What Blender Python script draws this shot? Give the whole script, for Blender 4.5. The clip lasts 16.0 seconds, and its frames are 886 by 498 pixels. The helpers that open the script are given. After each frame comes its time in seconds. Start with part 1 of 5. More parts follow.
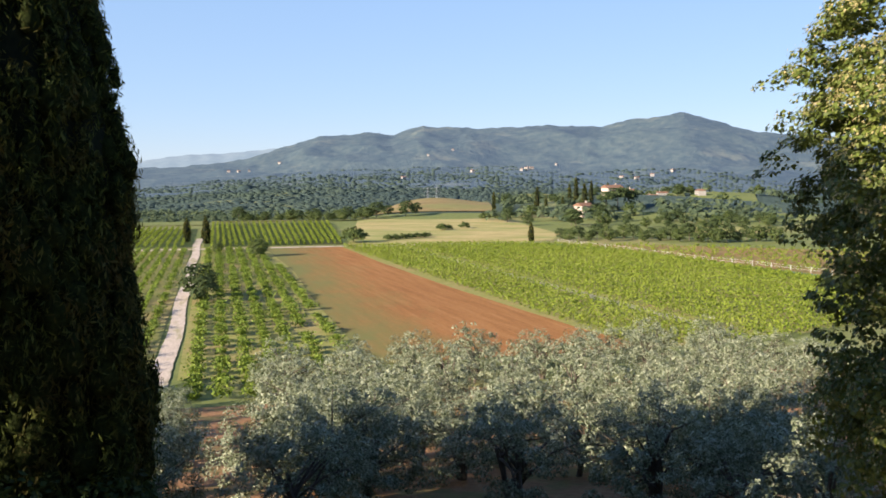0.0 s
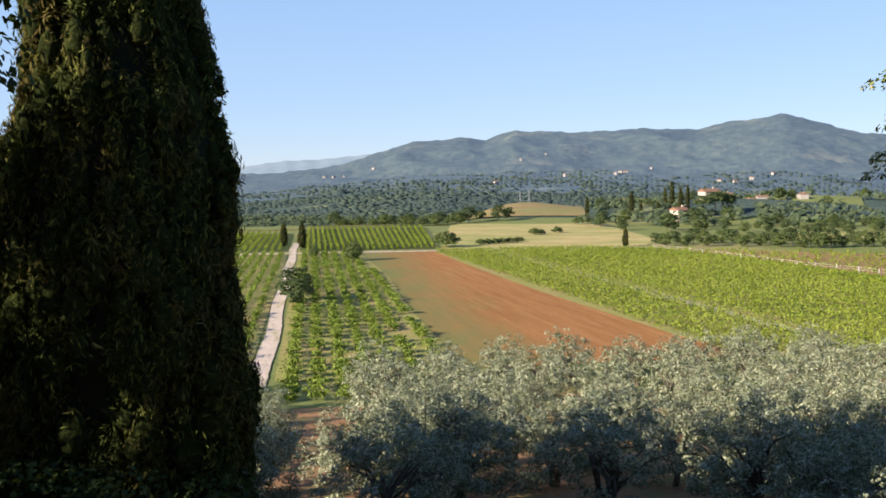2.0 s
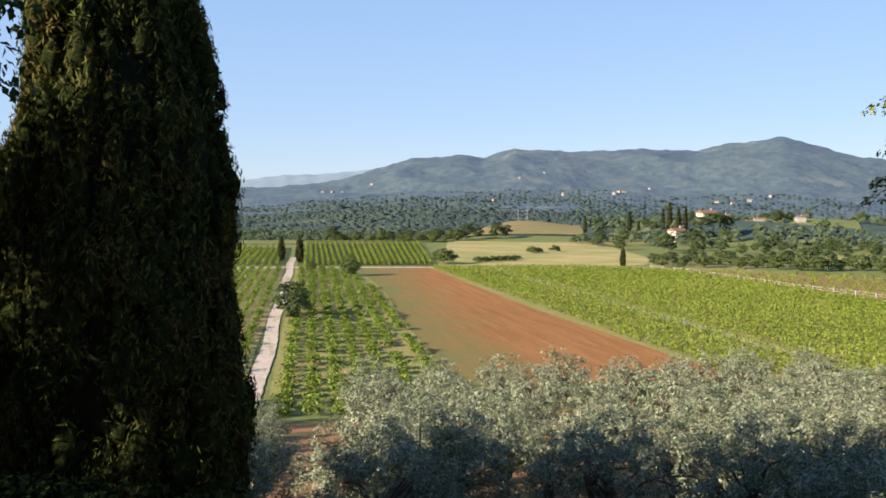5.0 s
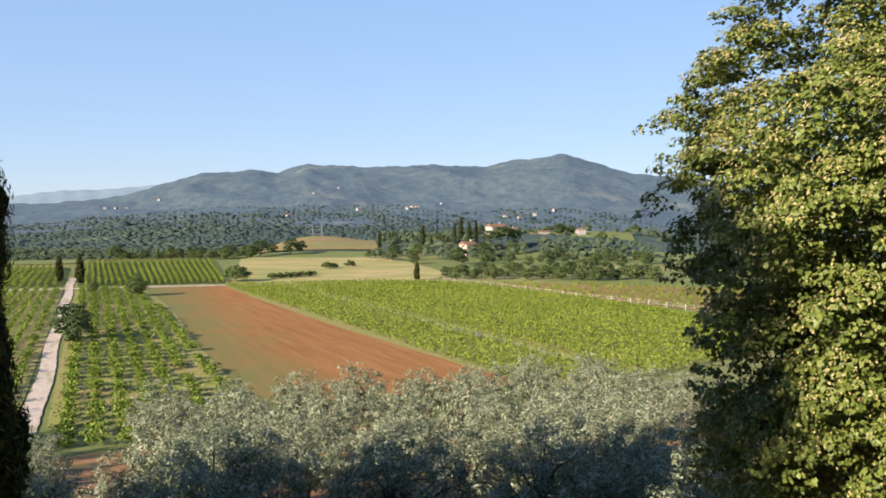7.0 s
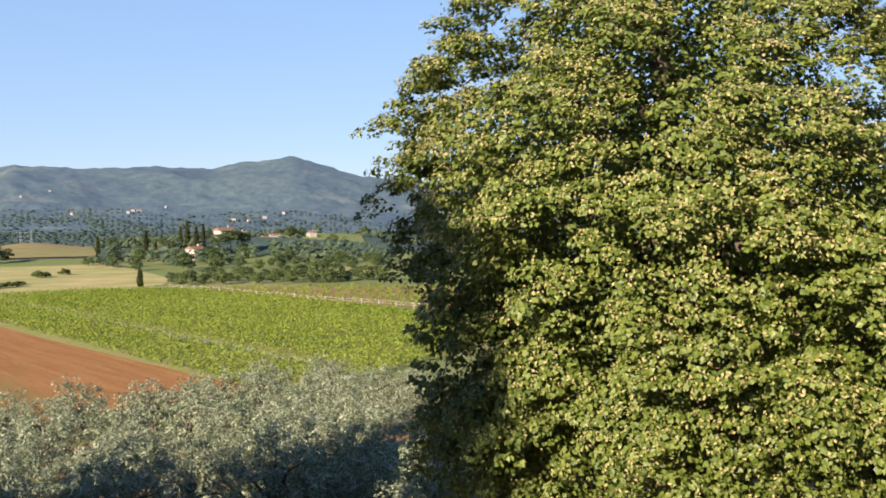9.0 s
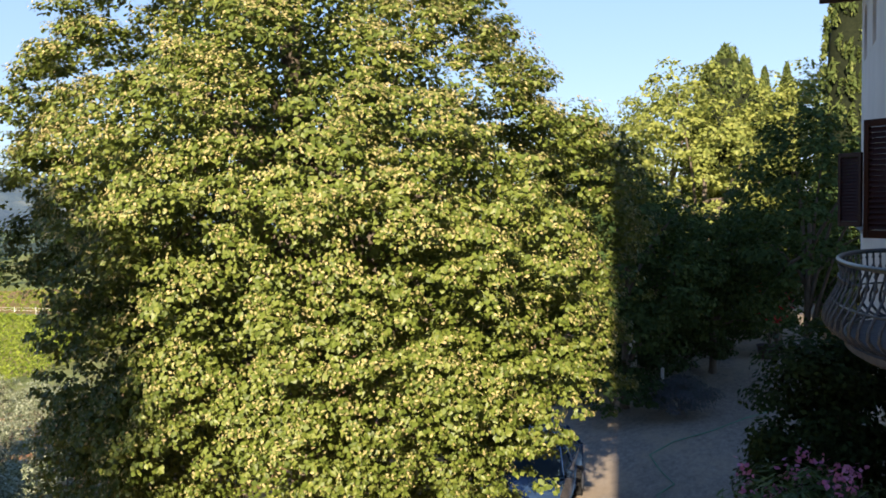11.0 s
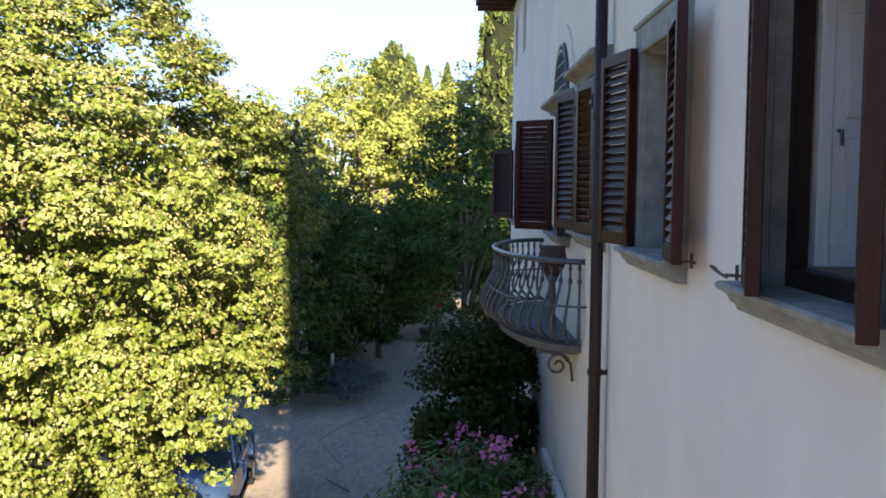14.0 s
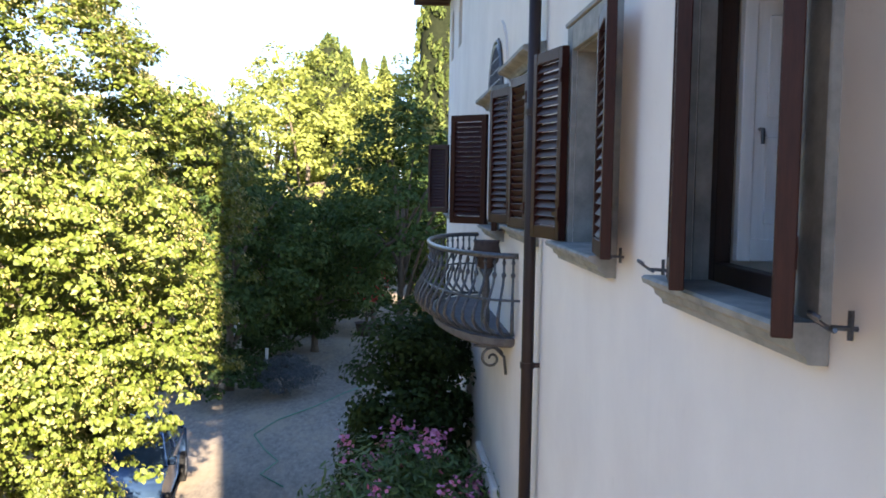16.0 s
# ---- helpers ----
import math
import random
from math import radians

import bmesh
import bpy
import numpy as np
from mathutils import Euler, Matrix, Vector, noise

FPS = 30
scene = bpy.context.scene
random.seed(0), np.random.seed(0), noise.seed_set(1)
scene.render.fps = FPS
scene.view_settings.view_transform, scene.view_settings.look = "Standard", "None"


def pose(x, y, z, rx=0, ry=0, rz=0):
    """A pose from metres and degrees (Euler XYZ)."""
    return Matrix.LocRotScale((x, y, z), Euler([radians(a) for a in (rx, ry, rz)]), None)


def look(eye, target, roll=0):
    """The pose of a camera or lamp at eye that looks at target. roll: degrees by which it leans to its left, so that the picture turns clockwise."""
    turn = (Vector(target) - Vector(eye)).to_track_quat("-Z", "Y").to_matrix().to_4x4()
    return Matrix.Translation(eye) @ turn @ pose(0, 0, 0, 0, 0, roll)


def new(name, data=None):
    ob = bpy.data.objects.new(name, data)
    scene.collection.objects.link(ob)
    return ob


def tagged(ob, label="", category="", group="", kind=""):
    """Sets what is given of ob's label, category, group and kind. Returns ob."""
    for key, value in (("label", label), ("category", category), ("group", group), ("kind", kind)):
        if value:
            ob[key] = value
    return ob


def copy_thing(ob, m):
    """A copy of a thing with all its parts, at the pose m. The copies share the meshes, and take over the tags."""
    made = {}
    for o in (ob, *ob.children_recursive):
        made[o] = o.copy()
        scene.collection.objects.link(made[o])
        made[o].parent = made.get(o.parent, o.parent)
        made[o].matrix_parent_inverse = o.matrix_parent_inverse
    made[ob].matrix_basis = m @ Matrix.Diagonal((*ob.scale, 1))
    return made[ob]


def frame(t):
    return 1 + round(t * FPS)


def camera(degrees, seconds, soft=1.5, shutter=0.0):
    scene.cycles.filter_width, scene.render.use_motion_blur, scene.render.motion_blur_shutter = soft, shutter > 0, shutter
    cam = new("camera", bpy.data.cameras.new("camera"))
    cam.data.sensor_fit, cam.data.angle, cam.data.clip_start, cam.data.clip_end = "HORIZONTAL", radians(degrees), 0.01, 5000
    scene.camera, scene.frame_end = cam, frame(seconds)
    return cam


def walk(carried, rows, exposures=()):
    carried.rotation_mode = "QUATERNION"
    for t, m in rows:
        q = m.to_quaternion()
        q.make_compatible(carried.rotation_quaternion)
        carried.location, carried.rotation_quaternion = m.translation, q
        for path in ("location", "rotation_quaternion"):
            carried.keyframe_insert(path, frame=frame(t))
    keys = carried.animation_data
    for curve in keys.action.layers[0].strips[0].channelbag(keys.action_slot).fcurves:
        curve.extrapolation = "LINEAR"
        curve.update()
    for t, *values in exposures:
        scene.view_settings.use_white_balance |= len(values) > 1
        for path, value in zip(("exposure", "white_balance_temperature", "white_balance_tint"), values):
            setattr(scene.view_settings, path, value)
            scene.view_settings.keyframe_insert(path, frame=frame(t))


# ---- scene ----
cam = camera(50.8, 16.0, soft=1.75)
# seconds, x, y, z, yaw, pitch, roll
PATH = [
    (0.0, -0.000, 0.000, 6.000, 0.00, -4.80, 0.18),
    (0.5, -0.009, 0.009, 6.004, 0.64, -4.97, 0.15),
    (1.0, -0.014, 0.008, 6.001, 1.96, -5.06, 0.16),
    (1.5, -0.028, -0.001, 5.997, 3.63, -5.11, 0.17),
    (2.0, -0.041, -0.012, 5.996, 5.65, -4.48, 0.50),
    (2.5, -0.045, -0.047, 5.999, 9.77, -3.88, -0.03),
    (3.0, -0.060, -0.059, 6.008, 12.58, -3.68, -0.83),
    (3.5, -0.062, -0.056, 6.002, 11.42, -4.30, -1.30),
    (4.0, -0.063, -0.039, 6.003, 9.58, -4.35, -1.41),
    (6.5, -0.069, 0.063, 6.000, -3.04, -2.21, 0.18),
    (7.0, -0.046, 0.048, 6.004, -7.00, -2.44, -0.22),
    (7.5, -0.015, 0.025, 5.997, -10.96, -3.23, 0.18),
    (8.0, 0.012, 0.019, 5.996, -14.72, -3.10, -0.15),
    (8.5, 0.035, -0.013, 6.000, -19.25, -2.76, 0.15),
    (9.0, 0.075, -0.033, 5.998, -23.42, -2.29, 0.25),
    (9.5, 0.107, -0.064, 5.991, -30.58, -2.35, -0.16),
    (10.0, 0.126, -0.089, 5.996, -36.04, -2.63, 0.45),
    (12.5, 0.036, 0.027, 6.010, -57.45, -3.13, 0.25),
    (13.0, 0.029, 0.003, 6.010, -60.17, -3.52, 0.26),
    (13.5, 0.026, -0.010, 6.008, -61.34, -3.49, -0.19),
    (14.0, 0.033, -0.023, 6.005, -65.38, -3.62, -0.57),
    (14.5, 0.038, -0.044, 6.001, -69.70, -4.15, -1.10),
    (15.0, 0.043, -0.067, 5.997, -73.36, -4.08, -1.04),
    (15.5, 0.050, -0.074, 5.995, -74.09, -4.47, -0.91),
    (16.0, 0.028, -0.049, 6.008, -69.24, -3.94, -0.95),
]
walk(cam, [(t, pose(x, y, z, 90 + p, r, w)) for t, x, y, z, w, p, r in PATH],
     exposures=[(0, 1.2, 6900, 10), (8.5, 1.13, 6900, 10), (10.2, 1.30, 7100, 10), (12.5, 1.83, 7200, 9), (13.5, 2.17, 7200, 10), (14.5, 2.48, 7300, 10), (15.0, 2.72, 7300, 10), (16.0, 2.72, 7300, 10)])

# ---- light ----
SUN_AZ, SUN_EL = 235.9, 21.0          # compass from +y, clockwise
world = bpy.data.worlds.new("sky")
scene.world = world
world.use_nodes = True
wn = world.node_tree.nodes
sky = wn.new("ShaderNodeTexSky")
sky.sky_type, sky.sun_disc = "NISHITA", False
sky.sun_elevation, sky.sun_rotation = radians(SUN_EL), radians(SUN_AZ)
sky.air_density, sky.dust_density, sky.ozone_density = 0.9, 0.0, 3.2
wn["Background"].inputs["Strength"].default_value = 0.077
tint = wn.new("ShaderNodeMix")
tint.data_type, tint.blend_type = "RGBA", "MULTIPLY"
tint.inputs["Factor"].default_value = 1.0
tint.inputs["B"].default_value = (0.98, 0.93, 1.10, 1)       # clear, slightly blue air
world.node_tree.links.new(sky.outputs["Color"], tint.inputs["A"])
haze = wn.new("ShaderNodeMix")
haze.data_type = "RGBA"
haze.inputs["Factor"].default_value = 0.72
up_dir = wn.new("ShaderNodeTexCoord")
up_sep = wn.new("ShaderNodeSeparateXYZ")
air = wn.new("ShaderNodeValToRGB")                            # summer air: pale low down, deep blue overhead
for k in range(3):
    air.color_ramp.elements.new(0.5)
for el, (at, c) in zip(air.color_ramp.elements, ((0.0, (0.46, 0.64, 0.88)), (0.07, (0.40, 0.60, 0.90)), (0.28, (0.30, 0.52, 0.90)), (0.60, (0.10, 0.22, 0.50)), (1.0, (0.05, 0.13, 0.36)))):
    el.position, el.color = at, (*c, 1)
air_gain = wn.new("ShaderNodeVectorMath")
air_gain.operation = "SCALE"
air_gain.inputs["Scale"].default_value = 6.6
world.node_tree.links.new(up_dir.outputs["Generated"], up_sep.inputs["Vector"])
world.node_tree.links.new(up_sep.outputs["Z"], air.inputs["Fac"])
world.node_tree.links.new(air.outputs["Color"], air_gain.inputs[0])
world.node_tree.links.new(air_gain.outputs["Vector"], haze.inputs["B"])
world.node_tree.links.new(tint.outputs["Result"], haze.inputs["A"])
world.node_tree.links.new(haze.outputs["Result"], wn["Background"].inputs["Color"])
sun_data = bpy.data.lights.new("sun", "SUN")
sun_data.energy, sun_data.angle, sun_data.color = 5.0, radians(0.5), (1.0, 0.89, 0.74)
sun = new("sun", sun_data)
SUN_DIR = Vector((math.sin(radians(SUN_AZ)) * math.cos(radians(SUN_EL)),
                  math.cos(radians(SUN_AZ)) * math.cos(radians(SUN_EL)), math.sin(radians(SUN_EL))))
sun.matrix_world = look(SUN_DIR * 100, (0, 0, 0))

# ---- tools ----
rng = np.random.default_rng(7)


class Shape:
    """Collects vertices and faces of one mesh."""

    def __init__(self):
        self.v, self.f = [], []

    def add(self, verts, faces):
        n = len(self.v)
        self.v.extend([tuple(p) for p in verts])
        self.f.extend([tuple(n + i for i in q) for q in faces])
        return self

    def box(self, x0, x1, y0, y1, z0, z1, m=None, b=0.0):
        """A box, with its edges chamfered by b."""
        if b <= 0:
            p = [(x, y, z) for x in (x0, x1) for y in (y0, y1) for z in (z0, z1)]
            q = [(0, 1, 3, 2), (4, 6, 7, 5), (0, 4, 5, 1), (2, 3, 7, 6), (0, 2, 6, 4), (1, 5, 7, 3)]
        else:
            bm = bmesh.new()
            bmesh.ops.create_cube(bm, size=1)
            for w in bm.verts:
                w.co = (x0 + (x1 - x0) * (w.co.x + .5), y0 + (y1 - y0) * (w.co.y + .5), z0 + (z1 - z0) * (w.co.z + .5))
            bmesh.ops.bevel(bm, geom=bm.edges[:], offset=b, segments=1, affect="EDGES")
            bm.verts.index_update()
            p = [w.co.copy() for w in bm.verts]
            q = [[w.index for w in face.verts] for face in bm.faces]
            bm.free()
        if m is not None:
            p = [m @ Vector(w) for w in p]
        return self.add(p, q)

    def tube(self, pts, r, n=8, cap=True):
        """A round bar along pts; r one number or one for each point."""
        pts = [Vector(p) for p in pts]
        rs = r if hasattr(r, "__len__") else [r] * len(pts)
        ring, old = [], None
        for i, p in enumerate(pts):
            d = (pts[min(i + 1, len(pts) - 1)] - pts[max(i - 1, 0)]).normalized()
            if old is None:
                old = d.orthogonal().normalized()
            a = (old - d * old.dot(d)).normalized()
            old = a
            c = d.cross(a)
            ring += [p + (a * math.cos(2 * math.pi * k / n) + c * math.sin(2 * math.pi * k / n)) * rs[i] for k in range(n)]
        q = [(i * n + k, i * n + (k + 1) % n, (i + 1) * n + (k + 1) % n, (i + 1) * n + k) for i in range(len(pts) - 1) for k in range(n)]
        if cap:
            q += [tuple(range(n))[::-1], tuple((len(pts) - 1) * n + k for k in range(n))]
        return self.add(ring, q)

    def lathe(self, prof, n=16, x=0, y=0):
        """A turned body from (radius, height) pairs round the upright at x, y."""
        p = [(x + r * math.cos(2 * math.pi * k / n), y + r * math.sin(2 * math.pi * k / n), z) for r, z in prof for k in range(n)]
        q = [(i * n + k, i * n + (k + 1) % n, (i + 1) * n + (k + 1) % n, (i + 1) * n + k) for i in range(len(prof) - 1) for k in range(n)]
        q += [tuple(range(n))[::-1], tuple((len(prof) - 1) * n + k for k in range(n))]
        return self.add(p, q)

    def sweep(self, prof, y0, y1):
        """A moulding: the closed outline prof of (y, z) along x from y0 to y1."""
        n = len(prof)
        p = [(x, a, b) for x in (y0, y1) for a, b in prof]
        q = [(k, (k + 1) % n, n + (k + 1) % n, n + k) for k in range(n)] + [tuple(range(n))[::-1], tuple(n + k for k in range(n))]
        return self.add(p, q)


def mesh_of(name, verts, faces, mat, smooth=False):
    me = bpy.data.meshes.new(name)
    me.from_pydata([tuple(v) for v in verts] if not isinstance(verts, np.ndarray) else verts.tolist(), [],
                   faces if not isinstance(faces, np.ndarray) else faces.tolist())
    for m in (mat if isinstance(mat, (list, tuple)) else [mat]):
        me.materials.append(m)
    if smooth:
        me.polygons.foreach_set("use_smooth", [True] * len(me.polygons))
    me.update()
    return me


def part(name, shape, mat, parent=None, label="", smooth=False, m=None):
    """One mesh object, under a thing or a part."""
    me = mesh_of(name, shape.v, shape.f, mat, smooth)
    bm = bmesh.new()
    bm.from_mesh(me)
    bmesh.ops.recalc_face_normals(bm, faces=bm.faces)
    bm.to_mesh(me)
    bm.free()
    ob = new(name, me)
    if parent is not None:
        ob.parent = parent
    if m is not None:
        ob.matrix_basis = m
    if label:
        tagged(ob, label)
    return ob


def raw(name, verts, faces, mat, parent=None, label="", smooth=False):
    ob = new(name, mesh_of(name, verts, faces, mat, smooth))
    if parent is not None:
        ob.parent = parent
    if label:
        tagged(ob, label)
    return ob


def thing(name, m, label, category, group="", kind=""):
    ob = new(name)
    ob.matrix_basis = m
    return tagged(ob, label, category, group, kind)


def unit(a):
    return a / np.maximum(np.linalg.norm(a, axis=-1, keepdims=True), 1e-9)


def leaf_cards(P, N, length, width, g, fold=0.25, spread=0.25, droop=0.0):
    """Folded pointed leaves at P facing N: vertices and triangles."""
    n = len(P)
    N = unit(N)
    T = g.normal(size=(n, 3))
    T[:, 2] -= droop
    U = unit(T - N * (T * N).sum(1, keepdims=True))
    W = np.cross(N, U)
    s = 1 + spread * g.uniform(-1, 1, (n, 1))
    L, B = length * s / 2, width * s / 2
    a, b = P - U * L, P + U * L
    c = P + W * B + N * B * fold - U * L * 0.15
    d = P - W * B + N * B * fold - U * L * 0.15
    V = np.stack([a, c, b, d], 1).reshape(-1, 3)
    k = np.arange(n)[:, None] * 4
    F = np.concatenate([k + np.array([[0, 2, 1]]), k + np.array([[0, 3, 2]])], 0)
    # one island a leaf: both triangles share the midrib
    return V, F


def ball(n, g):
    return unit(g.normal(size=(n, 3)))


def lump(D, g, k=3, amp=0.25):
    """A smooth random factor for directions D."""
    f = np.zeros(len(D))
    for i in range(5):
        w = g.normal(size=3) * k * (1 + 0.6 * i)
        f += np.sin(D @ w + g.uniform(0, 6.28)) / (1 + 0.5 * i)
    return 1 + amp * f / 2.2


def crown_points(g, centre, radii, clumps, per, clump_r, inner=0.65, flat=0.7, amp=0.2, up=0.5, low=-1.0, k=2.5, power=2.0):
    """Places and facings of leaves in clumps over an uneven crown."""
    D = ball(clumps * 3, g)
    D = D[D[:, 2] > low][:clumps]
    if power != 2.0:
        D = D / (np.abs(D) ** power).sum(1, keepdims=True) ** (1 / power)
    rad = lump(D, g, k, amp) * (inner + (1 - inner) * g.uniform(0, 1, len(D)) ** 0.5)
    C = np.array(centre) + D * np.array(radii) * rad[:, None]
    n = len(D) * per
    idx = np.repeat(np.arange(len(D)), per)
    E = ball(n, g)
    E[:, 2] = np.abs(E[:, 2]) * 1.2 - 0.35
    E = unit(E)
    cr = clump_r * (0.7 + 0.6 * g.uniform(0, 1, len(D)))[idx]
    P = C[idx] + E * cr[:, None] * np.array([1, 1, flat]) * (0.55 + 0.45 * g.uniform(0, 1, (n, 1)))
    N = E * 0.8 + D[idx] * 0.5 + np.array([0, 0, up]) + g.normal(size=(n, 3)) * 0.45
    return P, N, C


def limbs(shape, g, base, top, r0, C, count, lean=0.35, n=6):
    """A trunk from base to top and limbs out to some of the clump centres C."""
    base, top = np.array(base, float), np.array(top, float)
    tk = [base + (top - base) * u + np.array([math.sin(3 * u + 1), math.cos(2.3 * u), 0]) * r0 * 0.8 * u for u in np.linspace(0, 1, 7)]
    shape.tube(tk, [r0 * (1.35 if i == 0 else 1.0 - 0.09 * i) for i in range(7)], 9)
    for j in g.choice(len(C), min(count, len(C)), replace=False):
        u = g.uniform(0.4, 1.0)
        a = tk[int(u * 6)]
        b = C[j]
        mid = (a + b) / 2 + np.array([0, 0, lean * np.linalg.norm(b - a) * 0.4])
        q = [a, a * 0.6 + mid * 0.5 - b * 0.1, mid, (mid + b) / 2, b]
        shape.tube(q, [r0 * f for f in (0.5, 0.4, 0.28, 0.17, 0.06)], n)


# ---- node materials ----
def material(name, rough=0.8, metal=0.0, spec=0.3):
    m = bpy.data.materials.new(name)
    m.use_nodes = True
    b = m.node_tree.nodes["Principled BSDF"]
    b.inputs["Roughness"].default_value, b.inputs["Metallic"].default_value = rough, metal
    b.inputs["Specular IOR Level"].default_value = spec
    return m, m.node_tree.nodes, m.node_tree.links, b


def ramp(nodes, stops):
    r = nodes.new("ShaderNodeValToRGB")
    e = r.color_ramp.elements
    while len(e) < len(stops):
        e.new(0.5)
    for k, (at, c) in enumerate(stops):
        e[k].position, e[k].color = at, (*c, 1)
    return r


def tex(nodes, links, scale, detail=6, rough=0.6, stretch=(1, 1, 1), coords="Object", kind="ShaderNodeTexNoise", turn=0.0):
    c = nodes.new("ShaderNodeTexCoord")
    mp = nodes.new("ShaderNodeMapping")
    mp.vector_type = "TEXTURE"
    mp.inputs["Scale"].default_value = tuple(1 / k for k in stretch)
    mp.inputs["Rotation"].default_value = (0, 0, turn)
    t = nodes.new(kind)
    t.inputs["Scale"].default_value = scale
    if kind == "ShaderNodeTexNoise":
        t.inputs["Detail"].default_value, t.inputs["Roughness"].default_value = detail, rough
    links.new(c.outputs[coords], mp.inputs["Vector"])
    links.new(mp.outputs["Vector"], t.inputs["Vector"])
    return t


def mix(nodes, links, fac, a, b, mode="MIX"):
    x = nodes.new("ShaderNodeMix")
    x.data_type, x.blend_type = "RGBA", mode
    for v, sock in ((fac, x.inputs["Factor"]), (a, x.inputs["A"]), (b, x.inputs["B"])):
        if isinstance(v, (int, float)):
            sock.default_value = v
        elif isinstance(v, tuple):
            sock.default_value = (*v, 1)
        else:
            links.new(v, sock)
    return x.outputs["Result"]


def bump(nodes, links, b, height, strength=0.4, dist=0.02):
    n = nodes.new("ShaderNodeBump")
    n.inputs["Strength"].default_value, n.inputs["Distance"].default_value = strength, dist
    links.new(height, n.inputs["Height"])
    links.new(n.outputs["Normal"], b.inputs["Normal"])


def soil(name, stops, fine=4.0, coarse=0.12, patch=(0.3, 0.3, 0.3), amount=0.35, bumps=0.5, dist=0.05, stretch=(1, 1, 1), turn=0.0, rough=0.95, cover=(0.5, 0.62)):
    """Ground with grain and large patches of another colour."""
    m, N, L, b = material(name, rough, 0, 0.15)
    t1 = tex(N, L, fine, 8, 0.7, stretch, turn=turn)
    r1 = ramp(N, stops)
    L.new(t1.outputs["Fac"], r1.inputs["Fac"])
    t2 = tex(N, L, coarse, 5, 0.65, stretch, turn=turn)
    r2 = ramp(N, [(cover[0], (0, 0, 0)), (cover[1], (amount, amount, amount))])
    L.new(t2.outputs["Fac"], r2.inputs["Fac"])
    L.new(mix(N, L, r2.outputs["Color"], r1.outputs["Color"], patch), b.inputs["Base Color"])
    bump(N, L, b, t1.outputs["Fac"], bumps, dist)
    return m


def foliage(name, stops, rough=0.55, spec=0.35, through_light=0.3, patches=0.0, patch=(0.2, 0.2, 0.05), pscale=0.5, glow=0.5):
    """Leaves: each island its own tone, some light passing through."""
    m, N, L, b = material(name, rough, 0, spec)
    g = N.new("ShaderNodeNewGeometry")
    r = ramp(N, stops)
    L.new(g.outputs["Random Per Island"], r.inputs["Fac"])
    col = r.outputs["Color"]
    if patches:
        t = tex(N, L, pscale, 3)
        rp = ramp(N, [(0.45, (0, 0, 0)), (0.65, (patches, patches, patches))])
        L.new(t.outputs["Fac"], rp.inputs["Fac"])
        col = mix(N, L, rp.outputs["Color"], col, patch)
    L.new(col, b.inputs["Base Color"])
    tr = N.new("ShaderNodeBsdfTranslucent")
    L.new(mix(N, L, glow, col, (0.30, 0.36, 0.04)), tr.inputs["Color"])
    ms = N.new("ShaderNodeMixShader")
    ms.inputs["Fac"].default_value = through_light
    L.new(b.outputs["BSDF"], ms.inputs[1])
    L.new(tr.outputs["BSDF"], ms.inputs[2])
    L.new(ms.outputs["Shader"], N["Material Output"].inputs["Surface"])
    return m


def plain(name, c0, c1, scale=8.0, rough=0.7, metal=0.0, spec=0.3, bumps=0.2, dist=0.004, stretch=(1, 1, 1)):
    """A surface between two tones with a little relief."""
    m, N, L, b = material(name, rough, metal, spec)
    t = tex(N, L, scale, 8, 0.65, stretch)
    r = ramp(N, [(0.3, c0), (0.7, c1)])
    L.new(t.outputs["Fac"], r.inputs["Fac"])
    L.new(r.outputs["Color"], b.inputs["Base Color"])
    bump(N, L, b, t.outputs["Fac"], bumps, dist)
    return m


